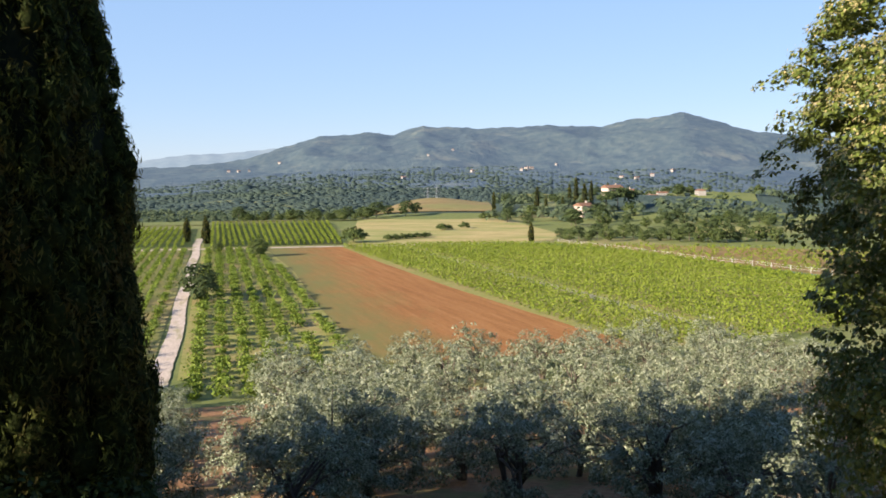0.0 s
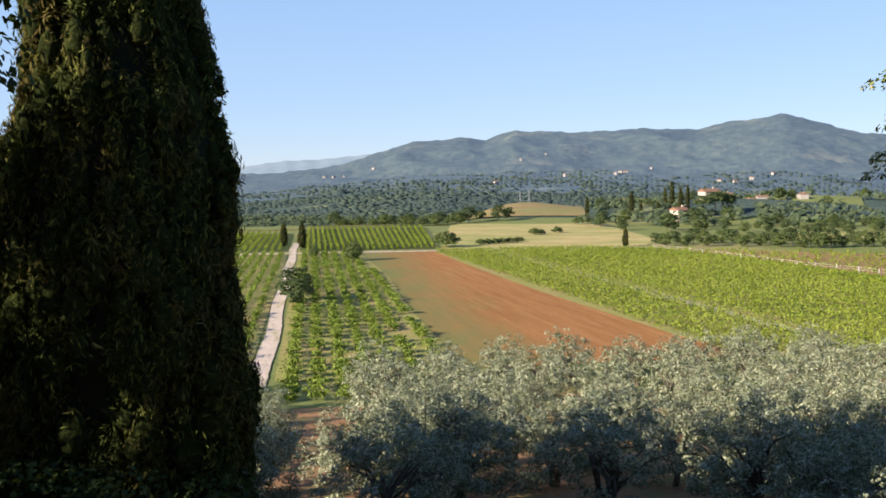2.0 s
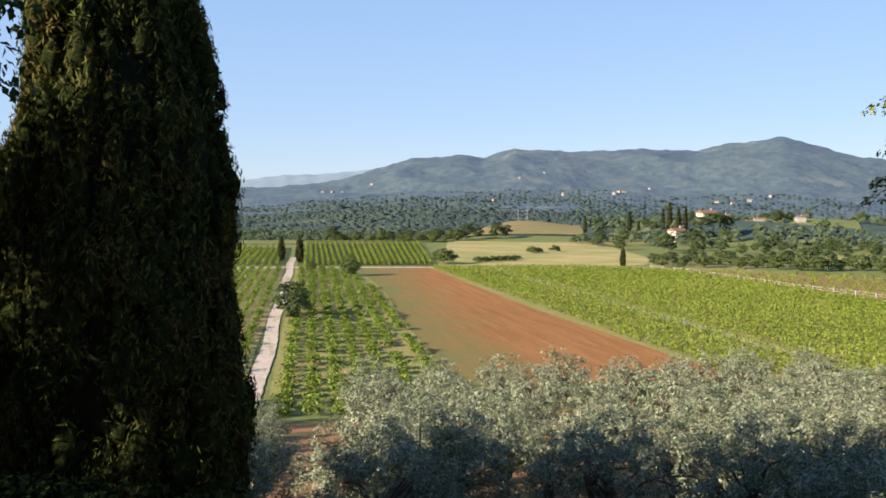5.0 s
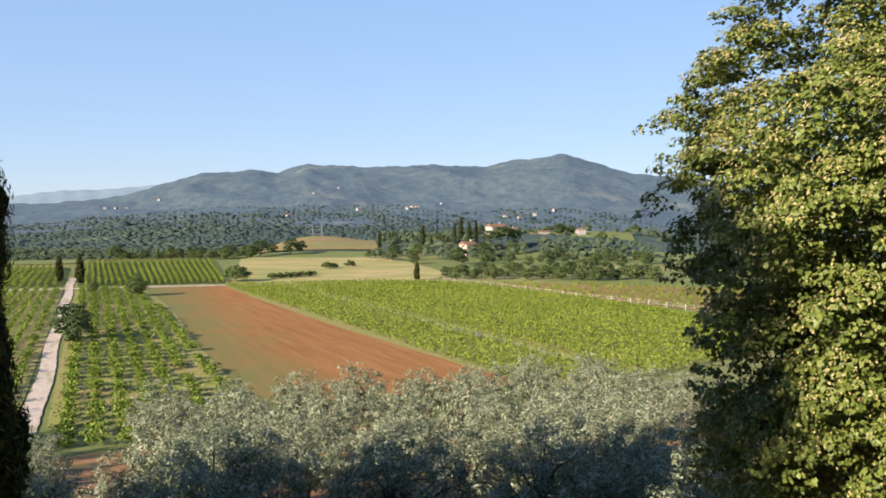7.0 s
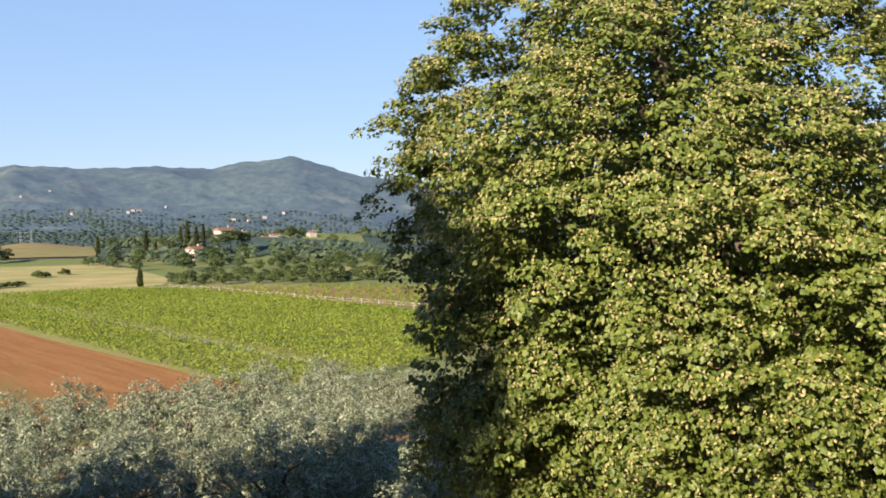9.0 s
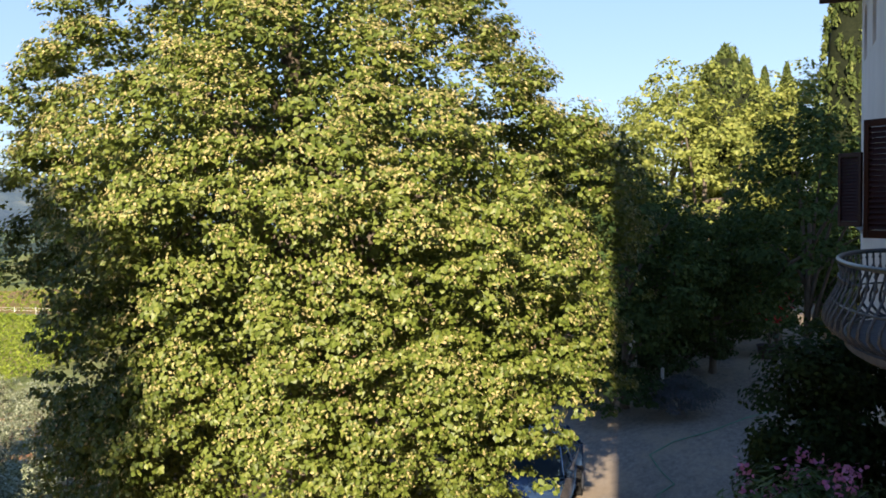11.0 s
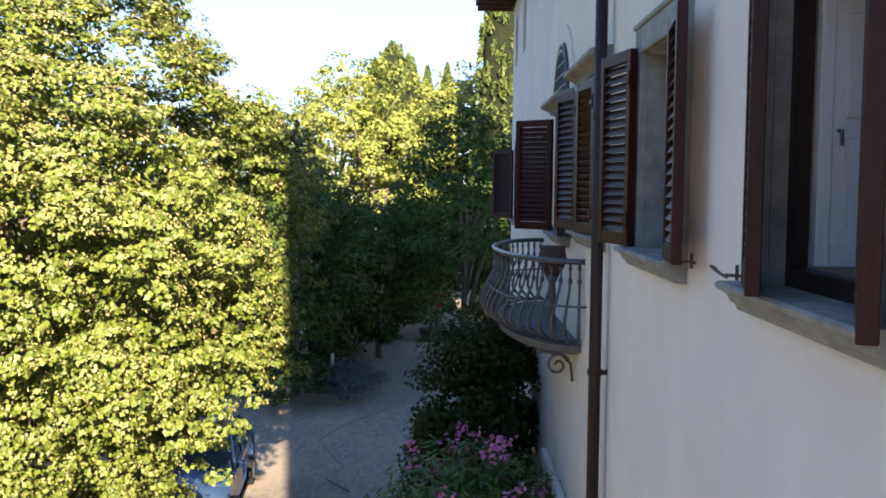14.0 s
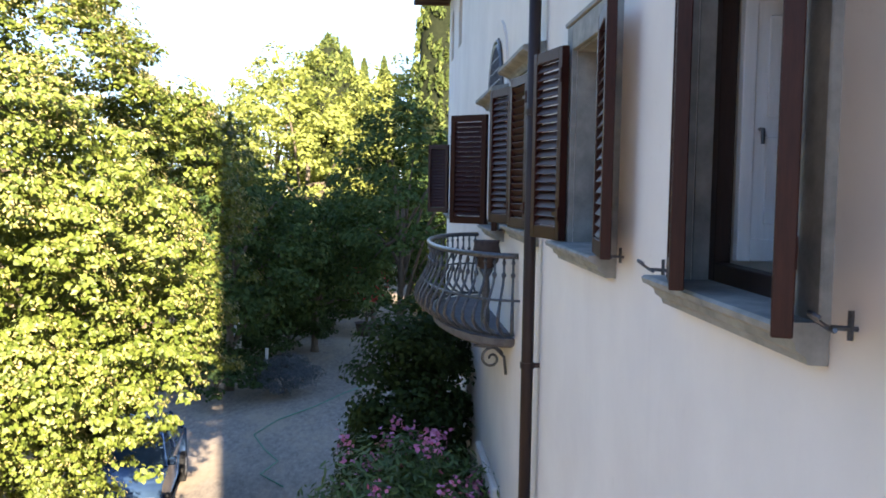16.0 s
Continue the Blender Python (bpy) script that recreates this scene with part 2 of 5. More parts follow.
M_EARTH = soil("grove_earth", [(0.3, (0.20, 0.10, 0.05)), (0.55, (0.34, 0.18, 0.09)), (0.8, (0.42, 0.27, 0.15))], 3.0, 0.3, (0.16, 0.18, 0.06), 0.6)
def ploughed():
    """Bare red-brown soil streaked along the furrows, with weeds thinning out from one margin."""
    m, N, L, b = material("ploughed_soil", 0.95, 0, 0.15)
    grain = tex(N, L, 0.8, 8, 0.7, (1, 0.06, 1), turn=radians(19.0))
    r = ramp(N, [(0.3, (0.26, 0.112, 0.036)), (0.55, (0.36, 0.165, 0.058)), (0.8, (0.45, 0.24, 0.10))])
    L.new(grain.outputs["Fac"], r.inputs["Fac"])
    fine = tex(N, L, 2.5, 8, 0.75)
    rf = ramp(N, [(0.35, (0.72, 0.72, 0.72)), (0.65, (1.1, 1.1, 1.1))])
    L.new(fine.outputs["Fac"], rf.inputs["Fac"])
    col = mix(N, L, 1.0, r.outputs["Color"], rf.outputs["Color"], "MULTIPLY")
    c = N.new("ShaderNodeTexCoord")
    mp = N.new("ShaderNodeMapping")
    mp.vector_type = "TEXTURE"
    mp.inputs["Rotation"].default_value = (0, 0, radians(13.56))
    sep = N.new("ShaderNodeSeparateXYZ")
    L.new(c.outputs["Object"], mp.inputs["Vector"])
    L.new(mp.outputs["Vector"], sep.inputs["Vector"])
    blot = tex(N, L, 0.22, 7, 0.7, (1, 0.35, 1), turn=radians(13.56))
    off = N.new("ShaderNodeMath")
    off.operation = "MULTIPLY_ADD"
    off.inputs[1].default_value = 26.0
    L.new(blot.outputs["Fac"], off.inputs[0])
    L.new(sep.outputs["X"], off.inputs[2])
    rng_node = N.new("ShaderNodeMapRange")
    for k, v in (("From Min", 27.0), ("From Max", 43.0), ("To Min", 1.0), ("To Max", 0.0)):
        rng_node.inputs[k].default_value = v
    L.new(off.outputs["Value"], rng_node.inputs["Value"])
    col = mix(N, L, rng_node.outputs["Result"], col, (0.17, 0.165, 0.055))
    L.new(col, b.inputs["Base Color"])
    bump(N, L, b, fine.outputs["Fac"], 0.35, 0.08)
    return m


M_BROWN = ploughed()
M_WEEDS = soil("weedy_red_soil", [(0.3, (0.20, 0.13, 0.05)), (0.55, (0.29, 0.19, 0.08)), (0.8, (0.36, 0.27, 0.12))], 0.8, 0.10, (0.16, 0.17, 0.05), 0.6, 0.3, 0.06)
M_VINESOIL = soil("vineyard_grass", [(0.3, (0.18, 0.19, 0.05)), (0.55, (0.28, 0.27, 0.09)), (0.8, (0.39, 0.32, 0.14))], 0.8, 0.08, (0.34, 0.24, 0.12), 0.55)
M_DRY = soil("dry_meadow", [(0.3, (0.31, 0.265, 0.10)), (0.55, (0.46, 0.365, 0.165)), (0.8, (0.58, 0.45, 0.23))], 0.5, 0.07, (0.24, 0.27, 0.08), 0.85, 0.4, 0.1, (0.35, 1, 1), cover=(0.44, 0.60))
# dark copy of vineyard_grass with the shadow between rows in its colour
M_VINEGRASS = soil("shaded_row_grass", [(0.3, (0.055, 0.08, 0.02)), (0.55, (0.085, 0.115, 0.03)), (0.8, (0.13, 0.14, 0.05))], 0.8, 0.08, (0.20, 0.17, 0.08), 0.4)
M_STRAW = soil("straw_strip", [(0.3, (0.30, 0.28, 0.17)), (0.55, (0.42, 0.38, 0.25)), (0.8, (0.52, 0.47, 0.33))], 1.5, 0.3, (0.25, 0.28, 0.10), 0.6)
M_NET = soil("blue_green_netting", [(0.3, (0.06, 0.14, 0.09)), (0.6, (0.10, 0.20, 0.13)), (0.8, (0.16, 0.25, 0.18))], 0.8, 0.1, (0.15, 0.2, 0.1), 0.4)
M_GREEN = soil("green_meadow", [(0.3, (0.12, 0.15, 0.045)), (0.6, (0.19, 0.215, 0.07)), (0.8, (0.28, 0.27, 0.11))], 0.4, 0.02, (0.32, 0.27, 0.12), 0.6)
# tones matched to the haze-tinted woods that stand on it
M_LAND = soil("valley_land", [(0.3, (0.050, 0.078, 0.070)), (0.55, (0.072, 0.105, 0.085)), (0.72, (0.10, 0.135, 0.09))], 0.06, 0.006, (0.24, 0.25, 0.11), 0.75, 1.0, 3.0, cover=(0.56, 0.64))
M_TRACK = soil("white_gravel_track", [(0.3, (0.46, 0.37, 0.30)), (0.6, (0.60, 0.50, 0.42)), (0.8, (0.70, 0.60, 0.51))], 3.0, 0.5, (0.30, 0.27, 0.13), 0.6, 0.5, 0.05, (1, 0.2, 1), radians(13.56))
M_GRAVEL = soil("courtyard_gravel", [(0.3, (0.17, 0.142, 0.12)), (0.55, (0.26, 0.222, 0.185)), (0.8, (0.37, 0.325, 0.28))], 9.0, 0.55, (0.36, 0.28, 0.20), 0.6, 0.6, 0.03, (0.45, 1, 1))
# mountain greens pulled towards blue, distance haze in the colour
M_HILL = soil("wooded_mountain_haze", [(0.34, (0.030, 0.048, 0.046)), (0.5, (0.058, 0.078, 0.066)), (0.66, (0.092, 0.110, 0.085))], 0.03, 0.005, (0.20, 0.20, 0.13), 0.45, 0.8, 10.0, cover=(0.58, 0.66))
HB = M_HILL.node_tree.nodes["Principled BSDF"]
HB.inputs["Emission Color"].default_value, HB.inputs["Emission Strength"].default_value = (0.27, 0.42, 0.80, 1), 0.10    # faint blue glow stands in for haze of far air over the distant backdrop
# ridge haze painted in: pale blue base colour plus a blue glow
M_RIDGE = soil("haze_pale_ridge", [(0.35, (0.10, 0.14, 0.17)), (0.65, (0.16, 0.20, 0.22))], 0.01, 0.002, (0.2, 0.24, 0.26), 0.4, 0.3, 8.0)
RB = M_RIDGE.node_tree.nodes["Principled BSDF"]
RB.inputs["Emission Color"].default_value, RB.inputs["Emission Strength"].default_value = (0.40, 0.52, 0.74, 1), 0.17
M_HILLFIELD = soil("brown_hill_field", [(0.3, (0.19, 0.14, 0.06)), (0.55, (0.27, 0.20, 0.09)), (0.8, (0.32, 0.26, 0.12))], 0.15, 0.02, (0.20, 0.22, 0.08), 0.6, 0.3, 0.2)
M_BARK = plain("bark", (0.08, 0.06, 0.045), (0.17, 0.14, 0.11), 14, 0.9, 0, 0.2, 0.8, 0.02, (1, 1, 0.25))
M_OLIVE = foliage("olive_leaves", [(0.0, (0.06, 0.08, 0.038)), (0.5, (0.175, 0.20, 0.115)), (1.0, (0.42, 0.435, 0.31))], 0.5, 0.35, 0.12)
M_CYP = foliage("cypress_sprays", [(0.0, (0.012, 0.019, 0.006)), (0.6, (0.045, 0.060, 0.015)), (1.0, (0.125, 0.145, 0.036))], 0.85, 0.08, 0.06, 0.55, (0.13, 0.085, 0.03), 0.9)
M_LINDEN = foliage("linden_leaves", [(0.0, (0.062, 0.090, 0.015)), (0.5, (0.108, 0.142, 0.023)), (1.0, (0.172, 0.198, 0.043))], 0.5, 0.4, 0.13, glow=0.25)
M_BRACT = foliage("linden_bracts", [(0.0, (0.27, 0.25, 0.09)), (0.5, (0.38, 0.33, 0.14)), (1.0, (0.52, 0.42, 0.22))], 0.6, 0.25, 0.3)
M_VINE = foliage("vine_leaves", [(0.0, (0.085, 0.13, 0.014)), (0.5, (0.165, 0.22, 0.024)), (1.0, (0.255, 0.30, 0.045))], 0.6, 0.2, 0.2, 0.4, (0.24, 0.28, 0.05), 0.05)
M_YOUNGVINE = foliage("young_vine_leaves", [(0.0, (0.06, 0.10, 0.014)), (0.5, (0.125, 0.18, 0.024)), (1.0, (0.22, 0.28, 0.045))], 0.6, 0.2, 0.15)
# both far woods: greens lightened and shifted to blue as painted distance haze
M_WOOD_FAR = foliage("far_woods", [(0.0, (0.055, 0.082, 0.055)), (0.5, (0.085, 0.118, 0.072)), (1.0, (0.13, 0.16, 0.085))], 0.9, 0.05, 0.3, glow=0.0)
M_CANOPY = foliage("haze_blue_woods", [(0.0, (0.052, 0.080, 0.085)), (0.5, (0.064, 0.094, 0.092)), (1.0, (0.080, 0.110, 0.094))], 0.95, 0.03, 0.3, 0.7, (0.090, 0.122, 0.085), 0.007, glow=0.0)
M_BUSH = foliage("bush_leaves", [(0.0, (0.032, 0.056, 0.016)), (0.5, (0.075, 0.108, 0.030)), (1.0, (0.14, 0.165, 0.05))], 0.6, 0.3, 0.2)
M_YELLOWLEAF = foliage("yellow_green_leaves", [(0.0, (0.12, 0.148, 0.034)), (0.5, (0.225, 0.255, 0.060)), (1.0, (0.35, 0.355, 0.10))], 0.5, 0.3, 0.35)
def stained_plaster():
    """Cream limewash with cloudy patches, fine grain and rain streaks that run down the wall."""
    m, N, L, b = material("cream_plaster", 0.92, 0, 0.15)
    cloud = tex(N, L, 0.7, 6, 0.6)
    r = ramp(N, [(0.3, (0.66, 0.61, 0.56)), (0.7, (0.78, 0.73, 0.67))])
    L.new(cloud.outputs["Fac"], r.inputs["Fac"])
    drip = tex(N, L, 1.1, 7, 0.65, (1, 1, 0.16))
    rd = ramp(N, [(0.54, (0, 0, 0)), (0.80, (0.30, 0.30, 0.30))])
    L.new(drip.outputs["Fac"], rd.inputs["Fac"])
    spot = tex(N, L, 9.0, 8, 0.75)
    rs = ramp(N, [(0.60, (0, 0, 0)), (0.72, (0.20, 0.20, 0.20))])
    L.new(spot.outputs["Fac"], rs.inputs["Fac"])
    c = mix(N, L, rd.outputs["Color"], r.outputs["Color"], (0.47, 0.43, 0.41))
    c = mix(N, L, rs.outputs["Color"], c, (0.48, 0.40, 0.33))
    L.new(c, b.inputs["Base Color"])
    grain = tex(N, L, 26.0, 8, 0.7)
    bump(N, L, b, grain.outputs["Fac"], 0.22, 0.004)
    return m


M_PLASTER = stained_plaster()
M_STONE = plain("grey_sandstone", (0.15, 0.158, 0.158), (0.33, 0.33, 0.31), 5, 0.85, 0, 0.25, 0.4, 0.004)
M_SHUTTER = plain("brown_shutter_paint", (0.022, 0.006, 0.0045), (0.044, 0.012, 0.008), 20, 0.48, 0, 0.22, 0.15, 0.001, (4, 4, 0.5))
M_IRON = plain("wrought_iron", (0.05, 0.053, 0.062), (0.13, 0.135, 0.15), 30, 0.36, 0.6, 0.5, 0.3, 0.001)
M_PIPE = plain("copper_pipe", (0.025, 0.018, 0.018), (0.05, 0.034, 0.032), 6, 0.5, 0.6, 0.4, 0.1, 0.001, (1, 1, 0.2))
M_ROOF = plain("terracotta_tile", (0.17, 0.09, 0.06), (0.28, 0.16, 0.11), 5, 0.9, 0, 0.2, 0.4, 0.01)
M_RAFTER = plain("dark_rafter_wood", (0.06, 0.035, 0.025), (0.12, 0.07, 0.05), 10, 0.8, 0, 0.2, 0.3, 0.003, (0.3, 4, 4))
M_DARKWOOD = plain("dark_brown_wood", (0.014, 0.007, 0.006), (0.034, 0.016, 0.012), 18, 0.5, 0, 0.35, 0.2, 0.001, (4, 4, 0.4))
M_WHITEWOOD = plain("pale_painted_wood", (0.62, 0.66, 0.70), (0.72, 0.75, 0.78), 12, 0.45, 0, 0.4, 0.1, 0.001, (3, 3, 0.4))
M_WHITESTONE = plain("pale_stone", (0.50, 0.49, 0.46), (0.66, 0.64, 0.60), 8, 0.85, 0, 0.2, 0.3, 0.004)
M_POT = plain("dark_terracotta", (0.045, 0.035, 0.035), (0.085, 0.062, 0.055), 9, 0.8, 0, 0.2, 0.3, 0.003)
M_HOSE = plain("green_hose", (0.03, 0.16, 0.09), (0.05, 0.22, 0.13), 20, 0.45, 0, 0.4, 0.05, 0.001)
M_CARPAINT = plain("blue_paint", (0.05, 0.10, 0.20), (0.07, 0.13, 0.24), 3, 0.25, 0.4, 0.5, 0.0, 0.001)
M_CARGLASS = plain("dark_glass", (0.03, 0.06, 0.10), (0.05, 0.09, 0.14), 4, 0.08, 0, 0.6, 0.0, 0.001)
M_TYRE = plain("tyre_rubber", (0.015, 0.015, 0.016), (0.03, 0.03, 0.032), 20, 0.85, 0, 0.2, 0.2, 0.002)
M_STEEL = plain("grey_steel", (0.28, 0.29, 0.30), (0.38, 0.39, 0.40), 6, 0.45, 0.7, 0.4, 0.05, 0.001)
M_HOUSEWALL = plain("rose_plaster", (0.44, 0.35, 0.30), (0.56, 0.47, 0.42), 0.8, 0.9, 0, 0.2, 0.1, 0.01)
# greens taken down near black, deep shade included in the leaf colour
M_DARKSHRUB = foliage("shaded_shrub_leaves", [(0.0, (0.012, 0.024, 0.009)), (0.6, (0.026, 0.048, 0.015)), (1.0, (0.048, 0.074, 0.024))], 0.7, 0.12, 0.12)
M_OLEANDER = foliage("oleander_leaves", [(0.0, (0.035, 0.075, 0.025)), (0.6, (0.06, 0.12, 0.04)), (1.0, (0.11, 0.18, 0.06))], 0.45, 0.4, 0.15)
M_LAVENDER = foliage("lavender_stems", [(0.0, (0.05, 0.06, 0.065)), (0.6, (0.08, 0.09, 0.10)), (1.0, (0.12, 0.12, 0.15))], 0.8, 0.2, 0.1)
M_WOODTREE = foliage("wood_tree_leaves", [(0.0, (0.024, 0.042, 0.018)), (0.5, (0.050, 0.076, 0.030)), (1.0, (0.10, 0.128, 0.045))], 0.7, 0.2, 0.12)


M_FARWALL = plain("weathered_far_wall", (0.29, 0.265, 0.25), (0.40, 0.37, 0.35), 0.8, 0.9, 0, 0.2, 0.1, 0.01)


def petals(name, c0, c1):
    m, N, L, b = material(name, 0.6, 0, 0.3)
    g = N.new("ShaderNodeNewGeometry")
    r = ramp(N, [(0.0, c0), (1.0, c1)])
    L.new(g.outputs["Random Per Island"], r.inputs["Fac"])
    L.new(r.outputs["Color"], b.inputs["Base Color"])
    return m


M_PINK = petals("pink_petals", (0.42, 0.12, 0.27), (0.60, 0.26, 0.44))
M_RED = petals("red_petals", (0.55, 0.02, 0.04), (0.75, 0.06, 0.08))
M_GLASS, GN, GL, GB = material("window_glass", 0.03, 0, 0.5)
GB.inputs["Base Color"].default_value = (0.9, 0.95, 0.95, 1)
GB.inputs["Transmission Weight"].default_value = 1.0
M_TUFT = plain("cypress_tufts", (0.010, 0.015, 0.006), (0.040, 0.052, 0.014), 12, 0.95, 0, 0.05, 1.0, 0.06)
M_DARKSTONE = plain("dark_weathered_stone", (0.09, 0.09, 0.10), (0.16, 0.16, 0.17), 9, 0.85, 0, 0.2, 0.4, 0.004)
# near-black on purpose: the shade inside the crown put into the colour
M_CYPCORE = plain("cypress_shade_core", (0.008, 0.012, 0.006), (0.02, 0.024, 0.012), 6, 0.9, 0, 0.1, 0.6, 0.05)
# darker leaves paint in part of the villa's shade on these trees
M_DARKTREE = foliage("shade_dark_leaves", [(0.0, (0.022, 0.042, 0.014)), (0.6, (0.050, 0.086, 0.025)), (1.0, (0.088, 0.122, 0.038))], 0.7, 0.12, 0.12)
# lighter copy of cypress_sprays, sunlight put into the leaf colour
M_CYPLIT = foliage("sunlight_tinted_sprays", [(0.0, (0.04, 0.06, 0.018)), (0.6, (0.09, 0.12, 0.035)), (1.0, (0.17, 0.19, 0.06))], 0.8, 0.15, 0.15)
# dark grey-brown in place of plaster, painting in the dimness of the rooms
M_INSIDE = plain("painted_dim_room", (0.10, 0.085, 0.07), (0.14, 0.12, 0.10), 2, 0.9, 0, 0.2, 0.1, 0.003)

# ---- land ----
GA = radians(13.56)                     # the fields' own grid: s across, v away


def grid_xy(s, v):
    return s * math.cos(GA) - v * math.sin(GA), s * math.sin(GA) + v * math.cos(GA)


def smooth(a, b, x):
    u = np.clip((x - a) / (b - a), 0, 1)
    return u * u * (3 - 2 * u)


KNOLLS = ((-0.7, 600, 14, 40, 110), (10.5, 545, 9, 60, 80), (16, 950, 34, 190, 220), (22, 560, 8, 120, 120),
          (-28, 1000, 14, 200, 160), (-10, 1700, 16, 260, 220), (2, 1900, 22, 360, 240))   # bearing, distance, rise, spread across, along
VA, VD = 24.22, 1.32                   # the villa's turn, and the eye's way out from its wall


def height(x, y):
    x, y = np.asarray(x, float), np.asarray(y, float)
    r = np.hypot(x, y)
    v = -math.sin(GA) * x + math.cos(GA) * y
    o = -math.sin(radians(VA)) * x + math.cos(radians(VA)) * y + VD
    w = np.minimum(v, o + 3)
    u = np.clip((w - 11) / 84, 0, 1)
    z = -2.5 * smooth(10.5, 15, w) - 12.5 * (1 - (1 - u) ** 1.4)
    west = smooth(2.0, 6.5, -np.degrees(np.arctan2(x, np.maximum(y, 1.0))))
    far = -35 * smooth(430 - 42 * west, 820 - 120 * west, r)
    for b, d, rise, wide, deep in KNOLLS:
        cx, cy = d * math.sin(radians(b)), d * math.cos(radians(b))
        a = (x - cx) * math.cos(radians(b)) - (y - cy) * math.sin(radians(b))
        l = (x - cx) * math.sin(radians(b)) + (y - cy) * math.cos(radians(b))
        far = far + rise * np.exp(-(a / wide) ** 2 - (l / deep) ** 2) * smooth(400, 480, r)
    return z + np.where(w > 60, far, 0)


def ground_z(x, y):
    return float(height(x, y))


def build_ground():
    radii = np.concatenate([[0.01], np.geomspace(2.5, 4900, 130)])
    az = np.radians(np.arange(0, 360, 1.2))
    R, A = np.meshgrid(radii, az, indexing="ij")
    X, Y = R * np.sin(A), R * np.cos(A)
    V = np.stack([X, Y, height(X, Y)], -1).reshape(-1, 3)
    n = len(az)
    i, k = np.meshgrid(np.arange(len(radii) - 1), np.arange(n), indexing="ij")
    F = np.stack([i * n + k, i * n + (k + 1) % n, (i + 1) * n + (k + 1) % n, (i + 1) * n + k], -1).reshape(-1, 4)[:, ::-1]
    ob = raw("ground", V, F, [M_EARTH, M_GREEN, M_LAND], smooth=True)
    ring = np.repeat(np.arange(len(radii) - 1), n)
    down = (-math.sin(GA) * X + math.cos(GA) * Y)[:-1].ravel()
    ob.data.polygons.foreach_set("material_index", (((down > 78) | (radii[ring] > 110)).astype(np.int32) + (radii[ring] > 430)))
    return tagged(ob, "rolling ground from red olive-grove earth to green valley land", "ground", kind="structure")


build_ground()

RIDGE = ((-60, -0.3), (-45, -0.3), (-35, -0.35), (-24, 0.0), (-18, 0.2), (-15.6, 0.27), (-12.1, 0.66), (-10.4, 1.2), (-9.2, 1.55), (-7.7, 2.05), (-6.3, 2.15),
         (-4.3, 2.33), (-3.2, 2.15), (-1.4, 2.7), (2.6, 2.55), (6.4, 2.72), (9.4, 2.59), (11.1, 2.98), (13.1, 3.18), (14.4, 3.39), (15.7, 3.0),
         (17.3, 2.49), (18.7, 2.14), (26, 1.6), (45, 1.0), (70, 0.8))       # bearing, rise of the skyline in degrees
FAR_RIDGE = ((-60, 0.1), (-45, 0.15), (-35, 0.1), (-32, 0.2), (-24, 0.1), (-18.5, 0.5), (-16.3, 0.85), (-15.2, 0.98), (-13, 1.06), (-10, 1.37), (-8.6, 1.1), (-7, 0.5))
RANGE = (1750, 4300)


def hill_grid():
    """Heights of the wooded range over bearing and distance: low foothills, then spurs up to the skyline."""
    az = np.arange(-60, 60, 0.3)
    rad = np.geomspace(RANGE[0], RANGE[1], 140)
    top = np.interp(az, [p[0] for p in RIDGE], [p[1] for p in RIDGE])
    crest = 0.05 * np.sin(az * 3.7) * np.sin(az * 1.3 + 2) + 0.02 * np.sin(az * 9.1)
    R, A = np.meshgrid(rad, np.radians(az), indexing="ij")
    X, Y = R * np.sin(A), R * np.cos(A)
    u = (R - RANGE[0]) / (RANGE[1] - RANGE[0])
    spur = np.zeros_like(X)
    for i in range(len(rad)):
        for k in range(len(az)):
            spur[i, k] = noise.ridged_multi_fractal(Vector((X[i, k] / 820, Y[i, k] / 820, 3.1)), 1.0, 2.1, 5, 1.0, 2.0)
    spur = (spur - spur.mean()) / spur.std()
    base = np.degrees(np.arctan((height(X[0], Y[0]) - 6) / RANGE[0]))[None, :] - 0.1
    c = 0.24 * np.clip(u / 0.22, 0, 1) ** 0.8 + 0.10 * np.clip(u / 0.5, 0, 1) + 0.66 * smooth(0.30, 0.94, u)
    rise = base + (top[None, :] - base) * c + 0.36 * spur * np.sin(np.clip(u * 1.05, 0, 1) * math.pi) ** 0.7 * np.clip(top[None, :] / 2.0 + 0.4, 0.3, 1)
    rise = np.minimum(rise + crest[None, :] * smooth(0.75, 0.93, u), (top + crest)[None, :]) - np.clip((u - 0.95) / 0.05, 0, 1) * 1.2
    return az, rad, X, Y, 6 + np.tan(np.radians(rise)) * R


HILL_AZ, HILL_R, HX, HY, HZ = hill_grid()


def sheet(name, X, Y, Z, mat, label, category):
    n, m = Z.shape
    i, k = np.meshgrid(np.arange(n - 1), np.arange(m - 1), indexing="ij")
    F = np.stack([i * m + k, i * m + k + 1, (i + 1) * m + k + 1, (i + 1) * m + k], -1).reshape(-1, 4)[:, ::-1]
    return tagged(raw(name, np.stack([X, Y, Z], -1).reshape(-1, 3), F, mat, smooth=True), label, category, kind="structure")


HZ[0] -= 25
sheet("mountain_backdrop", HX, HY, HZ, M_HILL, "wooded mountain range with long spurs, blue haze painted in", "mountains")


def hillside(bearing, rise):
    """Where the slope under a bearing first reaches a rise in degrees."""
    k = int(np.argmin(np.abs(HILL_AZ - bearing)))
    e = np.degrees(np.arctan((HZ[:, k] - 6) / HILL_R))
    i = int(np.argmax(e > rise))
    return HX[i, k], HY[i, k], HZ[i, k]


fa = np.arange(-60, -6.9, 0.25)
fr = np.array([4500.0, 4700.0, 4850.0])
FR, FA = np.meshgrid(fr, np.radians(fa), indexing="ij")
